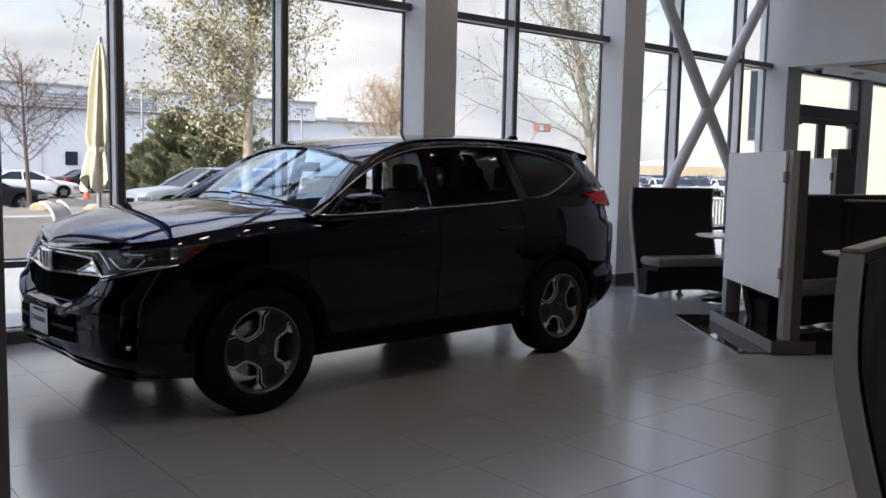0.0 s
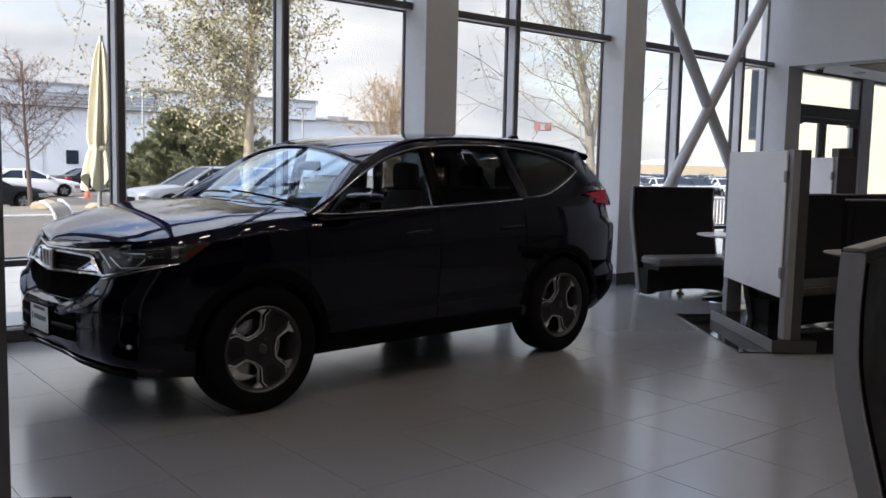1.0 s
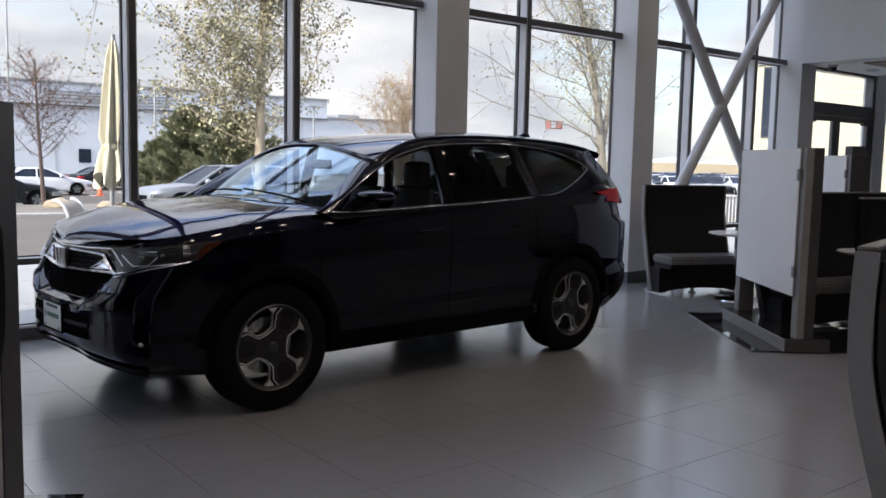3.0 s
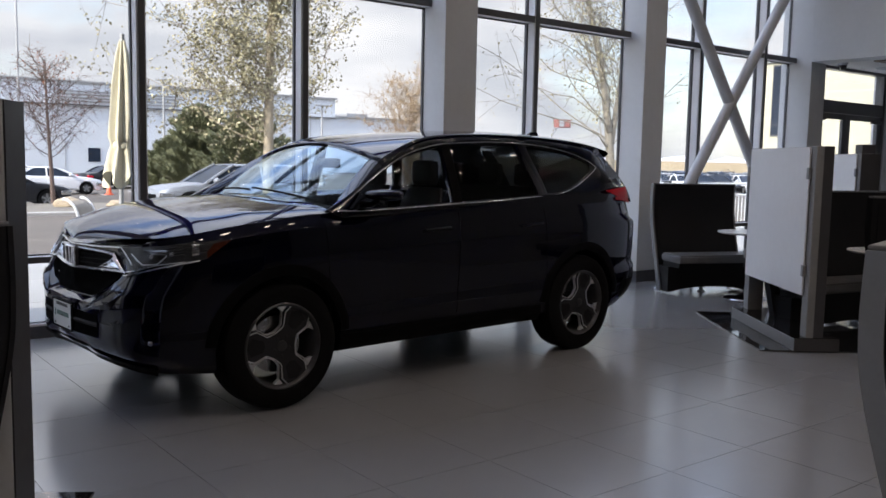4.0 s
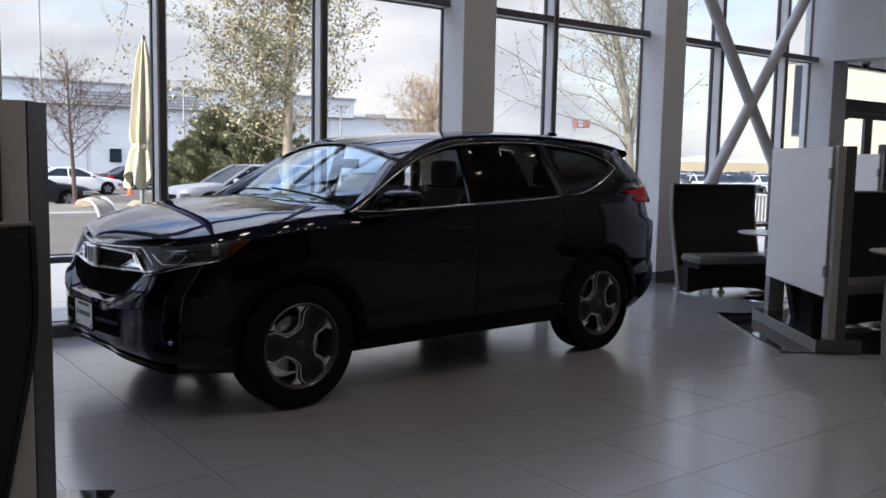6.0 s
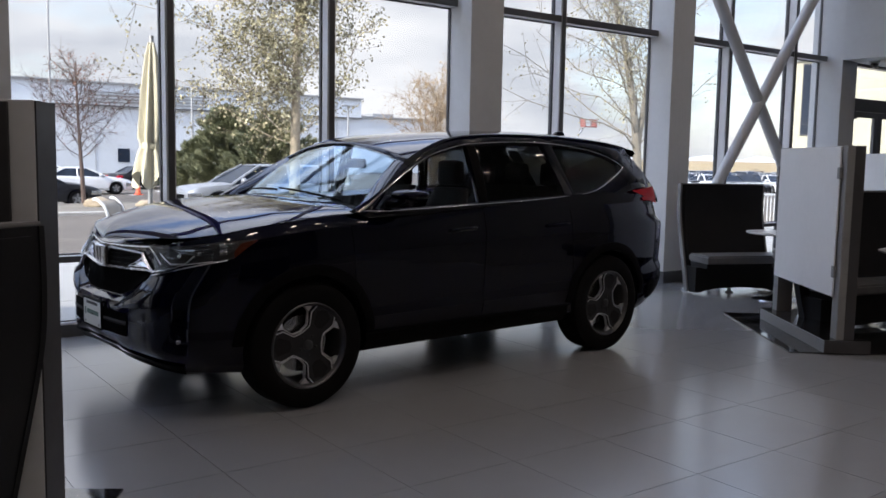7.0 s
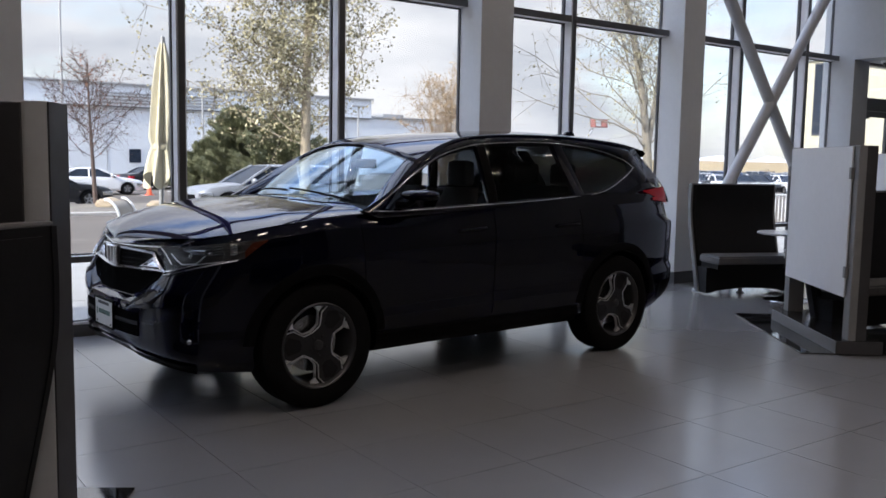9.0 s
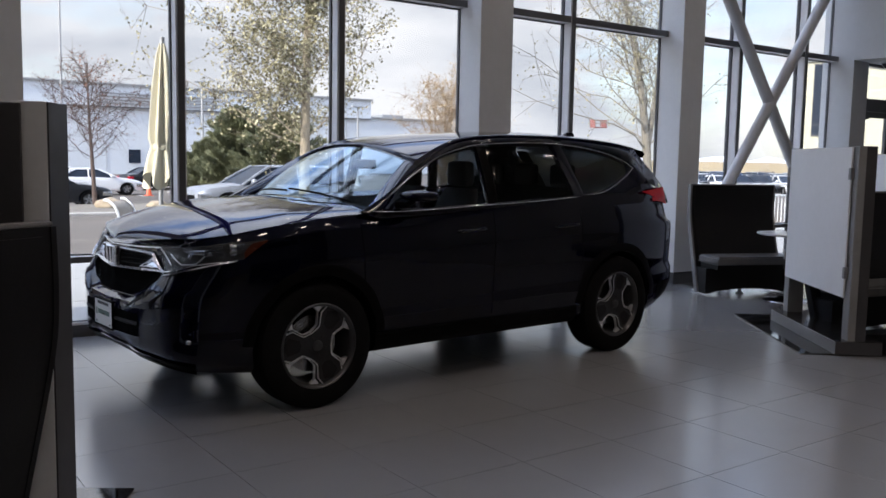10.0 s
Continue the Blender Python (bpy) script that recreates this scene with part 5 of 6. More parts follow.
def headrest(x, y, z=1.39):
    bm = bmesh.new()
    box(bm, x - 0.045, x + 0.045, y - 0.11, y + 0.11, z - 0.09, z + 0.09, 0.04)
    hr = part("headrest", bm, M_CABIN, SUV, "black headrest", 60)
    bm = bmesh.new()
    for d in (-0.06, 0.06):
        tube(bm, [(x - 0.01, y + d, z - 0.16), (x, y + d, z - 0.084)], 0.007, 6)
    part("headrest_post", bm, M_CHROME, hr)


for y in (0.37, -0.37):
    seat(-1.06 if y > 0 else -1.18, y, 0.48, "black front seat")
    headrest(-1.50 if y > 0 else -1.62, y, 1.347 if y > 0 else 1.32)
seat(-2.12, 0.0, 1.28, "black rear bench")
for y in (0.40, 0.0, -0.40):
    headrest(-2.54, y, 1.335)


def dashboard():
    bm = bmesh.new()
    rows = []
    for x, z in ((-0.36, 1.06), (-0.45, 1.115), (-0.62, 1.115), (-0.78, 1.075), (-0.84, 0.98), (-0.80, 0.75)):
        rows.append([(x, 0.77 * (j / 8 - 1), z + 0.01 * math.cos(j / 2)) for j in range(17)])
    grid(bm, rows)
    part("dashboard", bm, M_CABIN, SUV, "dark dashboard", 50)
    bm = bmesh.new()
    ring = [Vector((-0.98 - 0.05 * math.sin(a), 0.37 + 0.185 * math.cos(a), 1.02 + 0.17 * math.sin(a))) for a in [2 * math.pi * k / 28 for k in range(29)]]
    tube(bm, ring, 0.016, 8)
    st = part("steering_wheel", bm, M_CABIN, SUV, "black steering wheel", 60)
    bm = bmesh.new()
    for a in (0.0, math.pi, -math.pi / 2):
        tube(bm, [(-0.95, 0.37, 1.01), (-0.98 - 0.05 * math.sin(a), 0.37 + 0.17 * math.cos(a), 1.02 + 0.155 * math.sin(a))], 0.02, 6)
    part("wheel_spokes", bm, M_CABIN, st, "steering wheel spokes")
    bm = bmesh.new()
    box(bm, -0.94, -0.915, -0.12, 0.12, 1.37, 1.435, 0.012)
    part("rear_view_mirror", bm, M_CABIN, SUV, "black interior mirror")
    # wiper blades resting on the screen
    for y0, y1 in ((0.62, 0.02), (0.02, -0.52)):
        bm = bmesh.new()
        pts = []
        for k in range(9):
            f = k / 8
            y = y0 + (y1 - y0) * f
            base = -0.42 + 0.17 * (1 - (y / 0.76) ** 2)
            pts.append((base - 0.035 - 0.02 * f, y, 1.125 + 0.07 * (1 - (y / 0.76) ** 2) + 0.030 + 0.010 * f))
        tube(bm, pts, 0.006, 6)
        part("wiper_blade", bm, M_CLAD, SUV, "black wiper blade")


dashboard()


# ================= outside =================
M_CONC = material("patio_concrete", (0.31, 0.305, 0.29), 0.85, vary=0.12, scale=0.8, bump=0.15, bump_scale=40)
M_ASPH = material("asphalt", (0.125, 0.108, 0.092), 0.95, vary=0.35, scale=0.35, bump=0.25, bump_scale=60, stretch=(0.35, 1.0, 1.0), spec=0.2)
M_FIELD = material("dry_grass_field", (0.30, 0.22, 0.11), 0.95, vary=0.3, scale=0.05)
M_ISLE = material("dry_gravel_bed", (0.17, 0.15, 0.12), 0.95, vary=0.35, scale=0.8, bump=0.4, bump_scale=30)
M_FACADE = material("blue_grey_cladding", (0.60, 0.63, 0.66), 0.7, vary=0.04, scale=0.15)
M_FACADE2 = material("grey_parapet_cladding", (0.63, 0.67, 0.71), 0.7, vary=0.04, scale=0.15)
M_CREAM = material("cream_stucco", (0.46, 0.45, 0.35), 0.9, vary=0.05, scale=0.6, bump=0.15, bump_scale=60)
M_DARKGL = material("dark_window", (0.022, 0.03, 0.045), 0.12, vary=0.3, scale=2, spec=0.18)
M_DARKGL.node_tree.nodes["Principled BSDF"].inputs["IOR"].default_value = 1.15


M_KERB = material("light_kerb", (0.42, 0.40, 0.37), 0.9, vary=0.15, scale=2, bump=0.2, bump_scale=40)
M_PAINTLINE = material("road_paint", (0.62, 0.62, 0.60), 0.8, vary=0.2, scale=6)
M_BARK = material("pale_bark", (0.33, 0.28, 0.205), 0.9, vary=0.35, scale=5, bump=0.5, bump_scale=18, stretch=(1, 1, 0.4))
M_TWIG = material("brown_twig", (0.15, 0.125, 0.105), 0.9, vary=0.3, scale=6)
M_TANTW = material("tan_twig", (0.30, 0.22, 0.14), 0.9, vary=0.3, scale=6)
M_REDTW = material("reddish_twig", (0.105, 0.075, 0.064), 0.9, vary=0.3, scale=6)
M_PALETW = material("pale_twig", (0.21, 0.19, 0.155), 0.9, vary=0.3, scale=6)
M_LEAF = material("olive_leaf", (0.12, 0.11, 0.060), 0.6, vary=0.5, scale=1.2, random_piece=0.9, second=(0.56, 0.51, 0.31))
M_LEAFR = material("rust_leaf", (0.22, 0.09, 0.06), 0.7, vary=0.4, scale=1.2, random_piece=0.9, second=(0.36, 0.17, 0.10))
M_LEAFO = material("tan_leaf", (0.42, 0.29, 0.15), 0.7, vary=0.4, scale=1.2, random_piece=0.9, second=(0.58, 0.44, 0.25))
M_PINE = material("pine_needle", (0.085, 0.10, 0.05), 0.7, vary=0.4, scale=1.0, random_piece=0.9, second=(0.26, 0.27, 0.15))
M_CANVAS = material("cream_canvas", (0.62, 0.58, 0.44), 0.9, vary=0.08, scale=3, bump=0.3, bump_scale=200)
M_STEEL = material("galvanised_steel", (0.36, 0.37, 0.38), 0.5, metal=0.5, vary=0.12, scale=6)
M_SLING = material("tan_sling_mesh", (0.24, 0.21, 0.17), 0.8, vary=0.1, scale=40)
M_RIMP = material("parked_car_alloy", (0.22, 0.225, 0.235), 0.5, metal=0.4, vary=0.15, scale=10)
M_WHITE = material("white_powder_coat", (0.70, 0.70, 0.69), 0.4, vary=0.06, scale=8)
M_CONE = material("orange_plastic", (0.75, 0.12, 0.05), 0.5, vary=0.1, scale=10)
M_ROCK = material("tan_boulder", (0.36, 0.29, 0.20), 0.95, vary=0.3, scale=3, bump=0.6, bump_scale=14)
M_SILVER = material("silver_car_paint", (0.24, 0.255, 0.28), 0.45, metal=0.35, vary=0.05, scale=3, coat=0.25)
M_WHITEP = material("white_car_paint", (0.60, 0.61, 0.63), 0.4, vary=0.04, scale=3, coat=0.25)
M_BLACKP = material("dark_car_paint", (0.010, 0.011, 0.014), 0.35, vary=0.2, scale=3, coat=0.15, spec=0.25)
M_BLUEP = material("blue_car_paint", (0.03, 0.06, 0.16), 0.35, metal=0.2, vary=0.1, scale=3, coat=0.4)
M_REDP = material("red_machine_paint", (0.24, 0.10, 0.09), 0.5, vary=0.1, scale=3)
M_HILL = material("far_mountain", (0.50, 0.55, 0.62), 1.0, vary=0.25, scale=0.01, second=(0.80, 0.82, 0.86))


def ground_z(y):
    return lerp_table([(7.3, -0.03), (13.0, -0.05), (40.0, -0.70), (5000.0, -0.70)], y)


def ground():
    bm = bmesh.new()
    xs = [-2500, -400, -120, -50, -20, -6, 0, 6, 12, 18, 24, 32, 50, 80, 140, 300, 600, 2500]
    ys = [-2500, -300, -60, -8.5, 7.345, 9, 11, 13, 18, 22, 26, 30, 35, 40, 50, 70, 100, 140, 200, 300, 500, 900, 2500]
    grid(bm, [[(x, y, ground_z(y) - (0.22 if y < 7 else 0)) for x in xs] for y in ys])
    part("ground", bm, M_ASPH, None, "grey asphalt lot that slopes gently away", kind="structure")
    # concrete patio slabs before the glass
    pave = part("pavement", boxes((-12, 22, 7.345, 12.4, -0.12, -0.032)), M_GROUT, None, "joint bed of the concrete patio", kind="structure")
    for i in range(-5, 14):
        for j in range(3):
            x0, y0 = i * 1.6, 7.35 + j * 1.68
            part("slab", boxes((x0 + 0.008, x0 + 1.592, y0 + 0.008, y0 + 1.672, -0.031, -0.012), bevel=0.004), M_CONC, pave)
    part("kerb", boxes((-12, 22, 12.401, 12.55, -0.2, -0.012), bevel=0.02), M_KERB, None, "light concrete kerb at the patio", kind="structure")
    part("kerb_island", boxes((-3.0, 11.5, 27.2, 27.45, -0.75, -0.30), (-3.0, 11.5, 34.2, 34.45, -0.85, -0.44), bevel=0.03), M_KERB, None, "light kerb round a planted island", kind="structure")
    part("island", boxes((-3.0, 11.5, 27.451, 34.199, -0.8, -0.42)), M_ISLE, None, "dry planted island in the lot", kind="structure")
    for k in range(9):
        x = 3.0 + k * 2.75
        part("stall_line", boxes((x, x + 0.11, 46.5, 51.5, -0.699, -0.692)), M_PAINTLINE, None, "worn white parking line", kind="structure")
    bm = bmesh.new()
    grid(bm, [[(x, y, z) for x in (120, 300, 700, 1300, 2200)] for y, z in ((150, -0.62), (300, 0.2), (520, 4.0), (800, 7.0), (1100, 5.0))])
    part("field", bm, M_FIELD, None, "pale brown dry grass field rising far off", kind="structure")
    bm = bmesh.new()
    rows = []
    for k in range(4):
        rows.append([(300 + i * 55, 2300 + 60 * k, (0 if k == 0 else (14 + 30 * noise.noise((i * 0.21, 0.3, 1.7)) + 10 * noise.noise((i * 0.9, 2.3, 0.7)) + 22) * (0.45, 0.85, 1.0)[k - 1])) for i in range(70)])
    grid(bm, rows)
    part("backdrop", bm, M_HILL, None, "pale snowy mountain ridge on the horizon", 60, kind="structure")


ground()


def warehouse():
    e = empty("warehouse", pose(0, 0, -0.7), "long blue-grey windowless warehouse across the lot", "building")
    part("wall", boxes((-60, 59.5, 100, 150, 0, 7.4)), M_FACADE, e)
    part("parapet", boxes((-60.1, 59.6, 99.85, 150, 7.401, 9.75)), M_FACADE2, e, "paler band of wall panels")
    part("coping", boxes((-60.3, 59.8, 99.6, 150, 9.751, 9.95)), M_STEEL, e, "grey metal coping")
    part("reveal", boxes((-60.15, 59.65, 99.7, 99.84, 7.28, 7.42)), M_ALU, e, "dark horizontal reveal")
    for k in range(4):
        part("louvre", boxes((25.0, 38.5, 99.72, 99.84, 7.65 + k * 0.36, 7.83 + k * 0.36)), M_STEEL, e, "grey louvre strip")
    for k in range(20):
        part("panel_joint", boxes((-58 + k * 6.0, -57.94 + k * 6.0, 99.96, 99.999, 0, 7.27)), M_STEEL, e)
    w = part("window", boxes((28.4, 29.7, 99.93, 99.99, 1.25, 2.75)), M_DARKGL, e, "small square dark window")
    w2 = part("window", boxes((50.5, 51.7, 99.93, 99.99, 1.4, 2.7)), M_DARKGL, e, "small square dark window")
    f = empty("warehouse", pose(0, 0, -0.7), "lower blue-grey warehouse wing behind the trees", "building")
    part("wall", boxes((66, 82, 115, 160, 0, 8.3)), M_FACADE, f)
    part("coping", boxes((65.7, 82.3, 114.7, 160, 8.301, 8.55)), M_STEEL, f, "grey metal coping")
    part("roof_unit", boxes((75, 79, 122, 126, 8.551, 9.4)), M_STEEL, f, "small rooftop unit")


warehouse()


def cream_wing():
    e = empty("building_wing", pose(24, 7.4, -0.1), "cream stucco building wing in full sun", "building")
    part("wall", boxes((0, 0.3, 0.0, 8.0, 0, 4.62), (0.301, 8, 7.7, 8.0, 0, 4.62)), M_CREAM, e)
    part("coping", boxes((-0.08, 8, -0.1, 8.1, 4.621, 4.70)), M_STEEL, e)
    w = part("window", boxes((-0.03, 0.02, 7.18, 7.46, 2.45, 4.55)), M_ALU, e, "narrow dark window")
    part("pane", boxes((-0.036, -0.0305, 7.215, 7.425, 2.80, 4.50), (-0.036, -0.0305, 7.215, 7.425, 2.50, 2.76)), M_DARKGL, w)


cream_wing()


# ---- plants ----
def leaf_mesh(points, size, rng, wide=0.36, along_dirs=None):
    """Many small pointed leaves: a kite of two triangles each."""
    n = len(points)
    P = np.array(points)
    d = rng.normal(size=(n, 3))
    d[:, 2] -= 0.5
    if along_dirs is not None:
        d = np.array(along_dirs) + 0.38 * rng.normal(size=(n, 3))
    d /= np.linalg.norm(d, axis=1)[:, None]
    o = np.cross(d, rng.normal(size=(n, 3)))
    o /= np.linalg.norm(o, axis=1)[:, None]
    s = size * (0.6 + 0.8 * rng.random((n, 1)))
    verts = np.stack([P, P + d * s * 0.5 + o * s * wide, P + d * s, P + d * s * 0.5 - o * s * wide], 1).reshape(-1, 3)
    faces = [(4 * i, 4 * i + 1, 4 * i + 2, 4 * i + 3) for i in range(n)]
    return verts.tolist(), faces


def tree(name, m, label, height, trunk_r, spread, crown_from, limbs, leaves, leaf_size, bark, leaf, seed, up=0.55, lean=(0, 0), fork=0.0, twigs=5, group="", bias=(0, 0, 0), thin=0.0, twig=None, clump=0.045):
    """A tapered trunk with limbs, twigs and loose small leaves."""
    rng = np.random.default_rng(seed)
    e = empty(name, m, label, "tree", group)
    bm = bmesh.new()
    trunk = []
    for k in range(11):
        f = k / 10
        trunk.append(Vector((lean[0] * f * f + 0.10 * math.sin(3.1 * f + seed), lean[1] * f * f + 0.08 * math.sin(4.3 * f + seed), height * f)))
    trunks = [(trunk, trunk_r)]
    if fork:
        k = int(fork * 10)
        b = trunk[k]
        second = [b + Vector((0.9 * f * height * 0.14 + 0.1 * math.sin(4 * f), 0.3 * f, (height * 0.9 - b.z) * f)) for f in [q / 8 for q in range(9)]]
        trunks.append((second, trunk_r * 0.62))
    tips = []
    tw = bmesh.new()
    for pts, r0 in trunks:
        n = len(pts)
        tube(bm, pts, [r0 * (1 - 0.9 * (i / (n - 1))) + 0.012 for i in range(n)], 10)
        for q in range(limbs):
            f = crown_from + (0.97 - crown_from) * (q + rng.random()) / limbs
            i = min(n - 2, int(f * (n - 1)))
            p = pts[i].lerp(pts[i + 1], f * (n - 1) - i)
            a = q * 2.4 + rng.random() * 1.2
            taper = (1 - 0.75 * max(0.0, (f - crown_from) / (1 - crown_from)) ** 1.3)
            L = spread * taper * (0.65 + 0.5 * rng.random())
            d = Vector((math.cos(a) + bias[0], math.sin(a) + bias[1], up + 0.35 * rng.random() + bias[2])).normalized()
            L *= 1.0 + 0.5 * max(-0.6, d.x * bias[0] + d.y * bias[1])
            path = [p]
            for k in range(6):
                d = (d + Vector(rng.normal(size=3)) * 0.16 + Vector((0, 0, 0.03))).normalized()
                path.append(path[-1] + d * L / 6)
            rr = max(0.010, r0 * (1 - 0.85 * f) * (thin or (0.42 if limbs < 30 else 0.24)))
            tube(bm, path, [rr * (1 - 0.8 * k / 6) + 0.004 for k in range(7)], 6)
            for k in range(1, 7):
                for _ in range(twigs):
                    if rng.random() < 0.2:
                        continue
                    dd = (d * 0.5 + Vector(rng.normal(size=3)) * 0.75 + Vector((0, 0, up * 0.3))).normalized()
                    l2 = L * (0.16 + 0.22 * rng.random())
                    p1 = path[k] + dd * l2 * 0.5 + Vector(rng.normal(size=3)) * 0.04
                    p2 = p1 + (dd + Vector(rng.normal(size=3)) * 0.35).normalized() * l2 * 0.5
                    tube(tw, [path[k], p1, p2], [0.006 + rr * 0.18, 0.005, 0.003], 4, caps=False)
                    tips += [path[k].lerp(p1, 0.6), p1, p1.lerp(p2, 0.5), p2]
    part("trunk", bm, bark, e, smooth=60)
    part("twigs", tw, twig or M_TWIG, e, "fine bare twigs", kind="stuff")
    if leaves:
        T = np.array([tuple(p) for p in tips])
        pick = T[rng.integers(0, len(T), leaves)] + rng.normal(size=(leaves, 3)) * spread * clump
        v, fc = leaf_mesh(pick, leaf_size, rng)
        me = bpy.data.meshes.new("crown")
        me.from_pydata(v, [], fc)
        me.materials.append(leaf)
        ob = new("crown", me)
        ob.parent = e
        tagged(ob, "sparse small autumn leaves", kind="stuff")
    return e


def conifer(m, label, height, radius, seed, count):
    rng = np.random.default_rng(seed)
    e = empty("conifer", m, label, "tree", "conifers")
    bm = bmesh.new()
    tube(bm, [(0, 0, 0), (0, 0, height * 0.96)], [0.14, 0.02], 8)
    part("trunk", bm, M_TWIG, e, smooth=60)
    bm = bmesh.new()
    pts, dirs = [], []
    for q in range(110):
        f = 0.04 + 0.95 * (q + rng.random()) / 110
        a = q * 2.399 + rng.random()
        L = radius * (1 - f) ** 0.85 * (0.62 + 0.62 * rng.random()) + 0.12
        d = Vector((math.cos(a), math.sin(a), 0.25 + 0.9 * f))
        p0 = Vector((0, 0, height * f))
        tube(bm, [p0, p0 + d * L * 0.5, p0 + d * L + Vector((0, 0, 0.06))], [0.03, 0.02, 0.006], 5, caps=False)
        for _ in range(int(count / 110)):
            t = 0.2 + 0.85 * rng.random() ** 0.6
            pts.append(tuple(p0 + d * L * t + Vector(rng.normal(size=3)) * (0.16 - 0.11 * t)))
            dirs.append((d.x, d.y, d.z + 0.25))
    part("branches", bm, M_TWIG, e, "dark inner branches", kind="stuff")
    v, fc = leaf_mesh(pts, 0.24, rng, 0.08, dirs)
    me = bpy.data.meshes.new("needles")
    me.from_pydata(v, [], fc)
    me.materials.append(M_PINE)
    ob = new("needles", me)
    ob.parent = e
    tagged(ob, "dense dark green needle clumps", kind="stuff")
    return e


def at(az, dist, dz=0.0):
    a = radians(az)
    x, y = dist * math.sin(a), dist * math.cos(a)
    return x, y, ground_z(y) + dz


tree("tree", pose(*at(26.7, 24)), "tall pale-barked tree with sparse olive autumn leaves", 11.5, 0.140, 3.5, 0.16, 60, 40000, 0.080, M_BARK, M_LEAF, 5, up=0.42, lean=(0.25, 0), bias=(-0.20, 0.48, 0), thin=0.13, twigs=6, clump=0.024)
tree("tree", pose(*at(48.8, 30)), "pale forked tree with few dark leaves", 10.5, 0.16, 4.6, 0.16, 42, 9000, 0.075, M_PALETW, M_LEAF, 11, up=0.75, lean=(-1.5, 1.6), fork=0.28, twigs=3, thin=0.16, twig=M_PALETW, bias=(-0.25, 0.28, 0), clump=0.03)
tree("tree", pose(*at(13.75, 33.5, 0.2)), "small bare tree with a few rust leaves on the island", 4.95, 0.075, 2.75, 0.30, 34, 900, 0.06, M_REDTW, M_LEAFR, 21, up=0.5, twigs=6, twig=M_REDTW)
tree("tree", pose(*at(35.6, 50)), "tan vase-shaped autumn tree behind the lot", 5.9, 0.12, 5.2, 0.12, 46, 3000, 0.085, M_TANTW, M_LEAFO, 31, thin=0.36, up=1.0, twigs=10, twig=M_TANTW)
conifer(pose(*at(22.3, 46)), "dark green bushy spruce", 4.3, 2.1, 3, 60000)
conifer(pose(*at(25.2, 44)), "wide dark green spruce", 3.9, 2.6, 4, 66000)
conifer(pose(*at(20.5, 48)), "low dark green spruce", 2.6, 1.4, 6, 30000)


def bush(m, r, label, seed, mat):
    rng = np.random.default_rng(seed)
    e = empty("bush", m, label, "bush", "bushes")
    pts = []
    bm = bmesh.new()
    for k in range(40):
        d = Vector(rng.normal(size=3))
        d.z = abs(d.z) + 0.2
        d = d.normalized() * r * (0.6 + 0.5 * rng.random())
        tube(bm, [(0, 0, 0), d * 0.5, d], [0.03 * r, 0.02 * r, 0.006 * r], 4, caps=False)
        for _ in range(40):
            pts.append(tuple(d * (0.35 + 0.65 * rng.random()) + Vector(rng.normal(size=3)) * 0.16 * r))
    part("stems", bm, M_TWIG, e)
    v, fc = leaf_mesh(pts, 0.16 * r, rng)
    me = bpy.data.meshes.new("leaves")
    me.from_pydata(v, [], fc)
    me.materials.append(mat)
    ob = new("leaves", me)
    ob.parent = e
    tagged(ob, kind="stuff")


bush(pose(*at(55.95, 110)), 1.6, "round dark brown bush at the far lot", 8, M_TWIG)


def boulder(m, r, seed):
    bm = bmesh.new()
    bmesh.ops.create_icosphere(bm, subdivisions=3, radius=r)
    for v in bm.verts:
        k = 1 + 0.25 * noise.noise(v.co * 1.7 / r + Vector((seed, 0, 0))) + 0.08 * noise.noise(v.co * 5 / r)
        v.co = Vector((v.co.x * 1.35 * k, v.co.y * k, max(-0.25 * r, v.co.z * 0.62 * k)))
    ob = part("boulder", bm, M_ROCK, None, "tan boulder on the planted island", 60, category="rock", group="boulders")
    ob.matrix_world = m


boulder(pose(*at(14.75, 33.2, 0.16)), 0.40, 1)
boulder(pose(*at(17.5, 31.5, 0.20)), 0.26, 2)


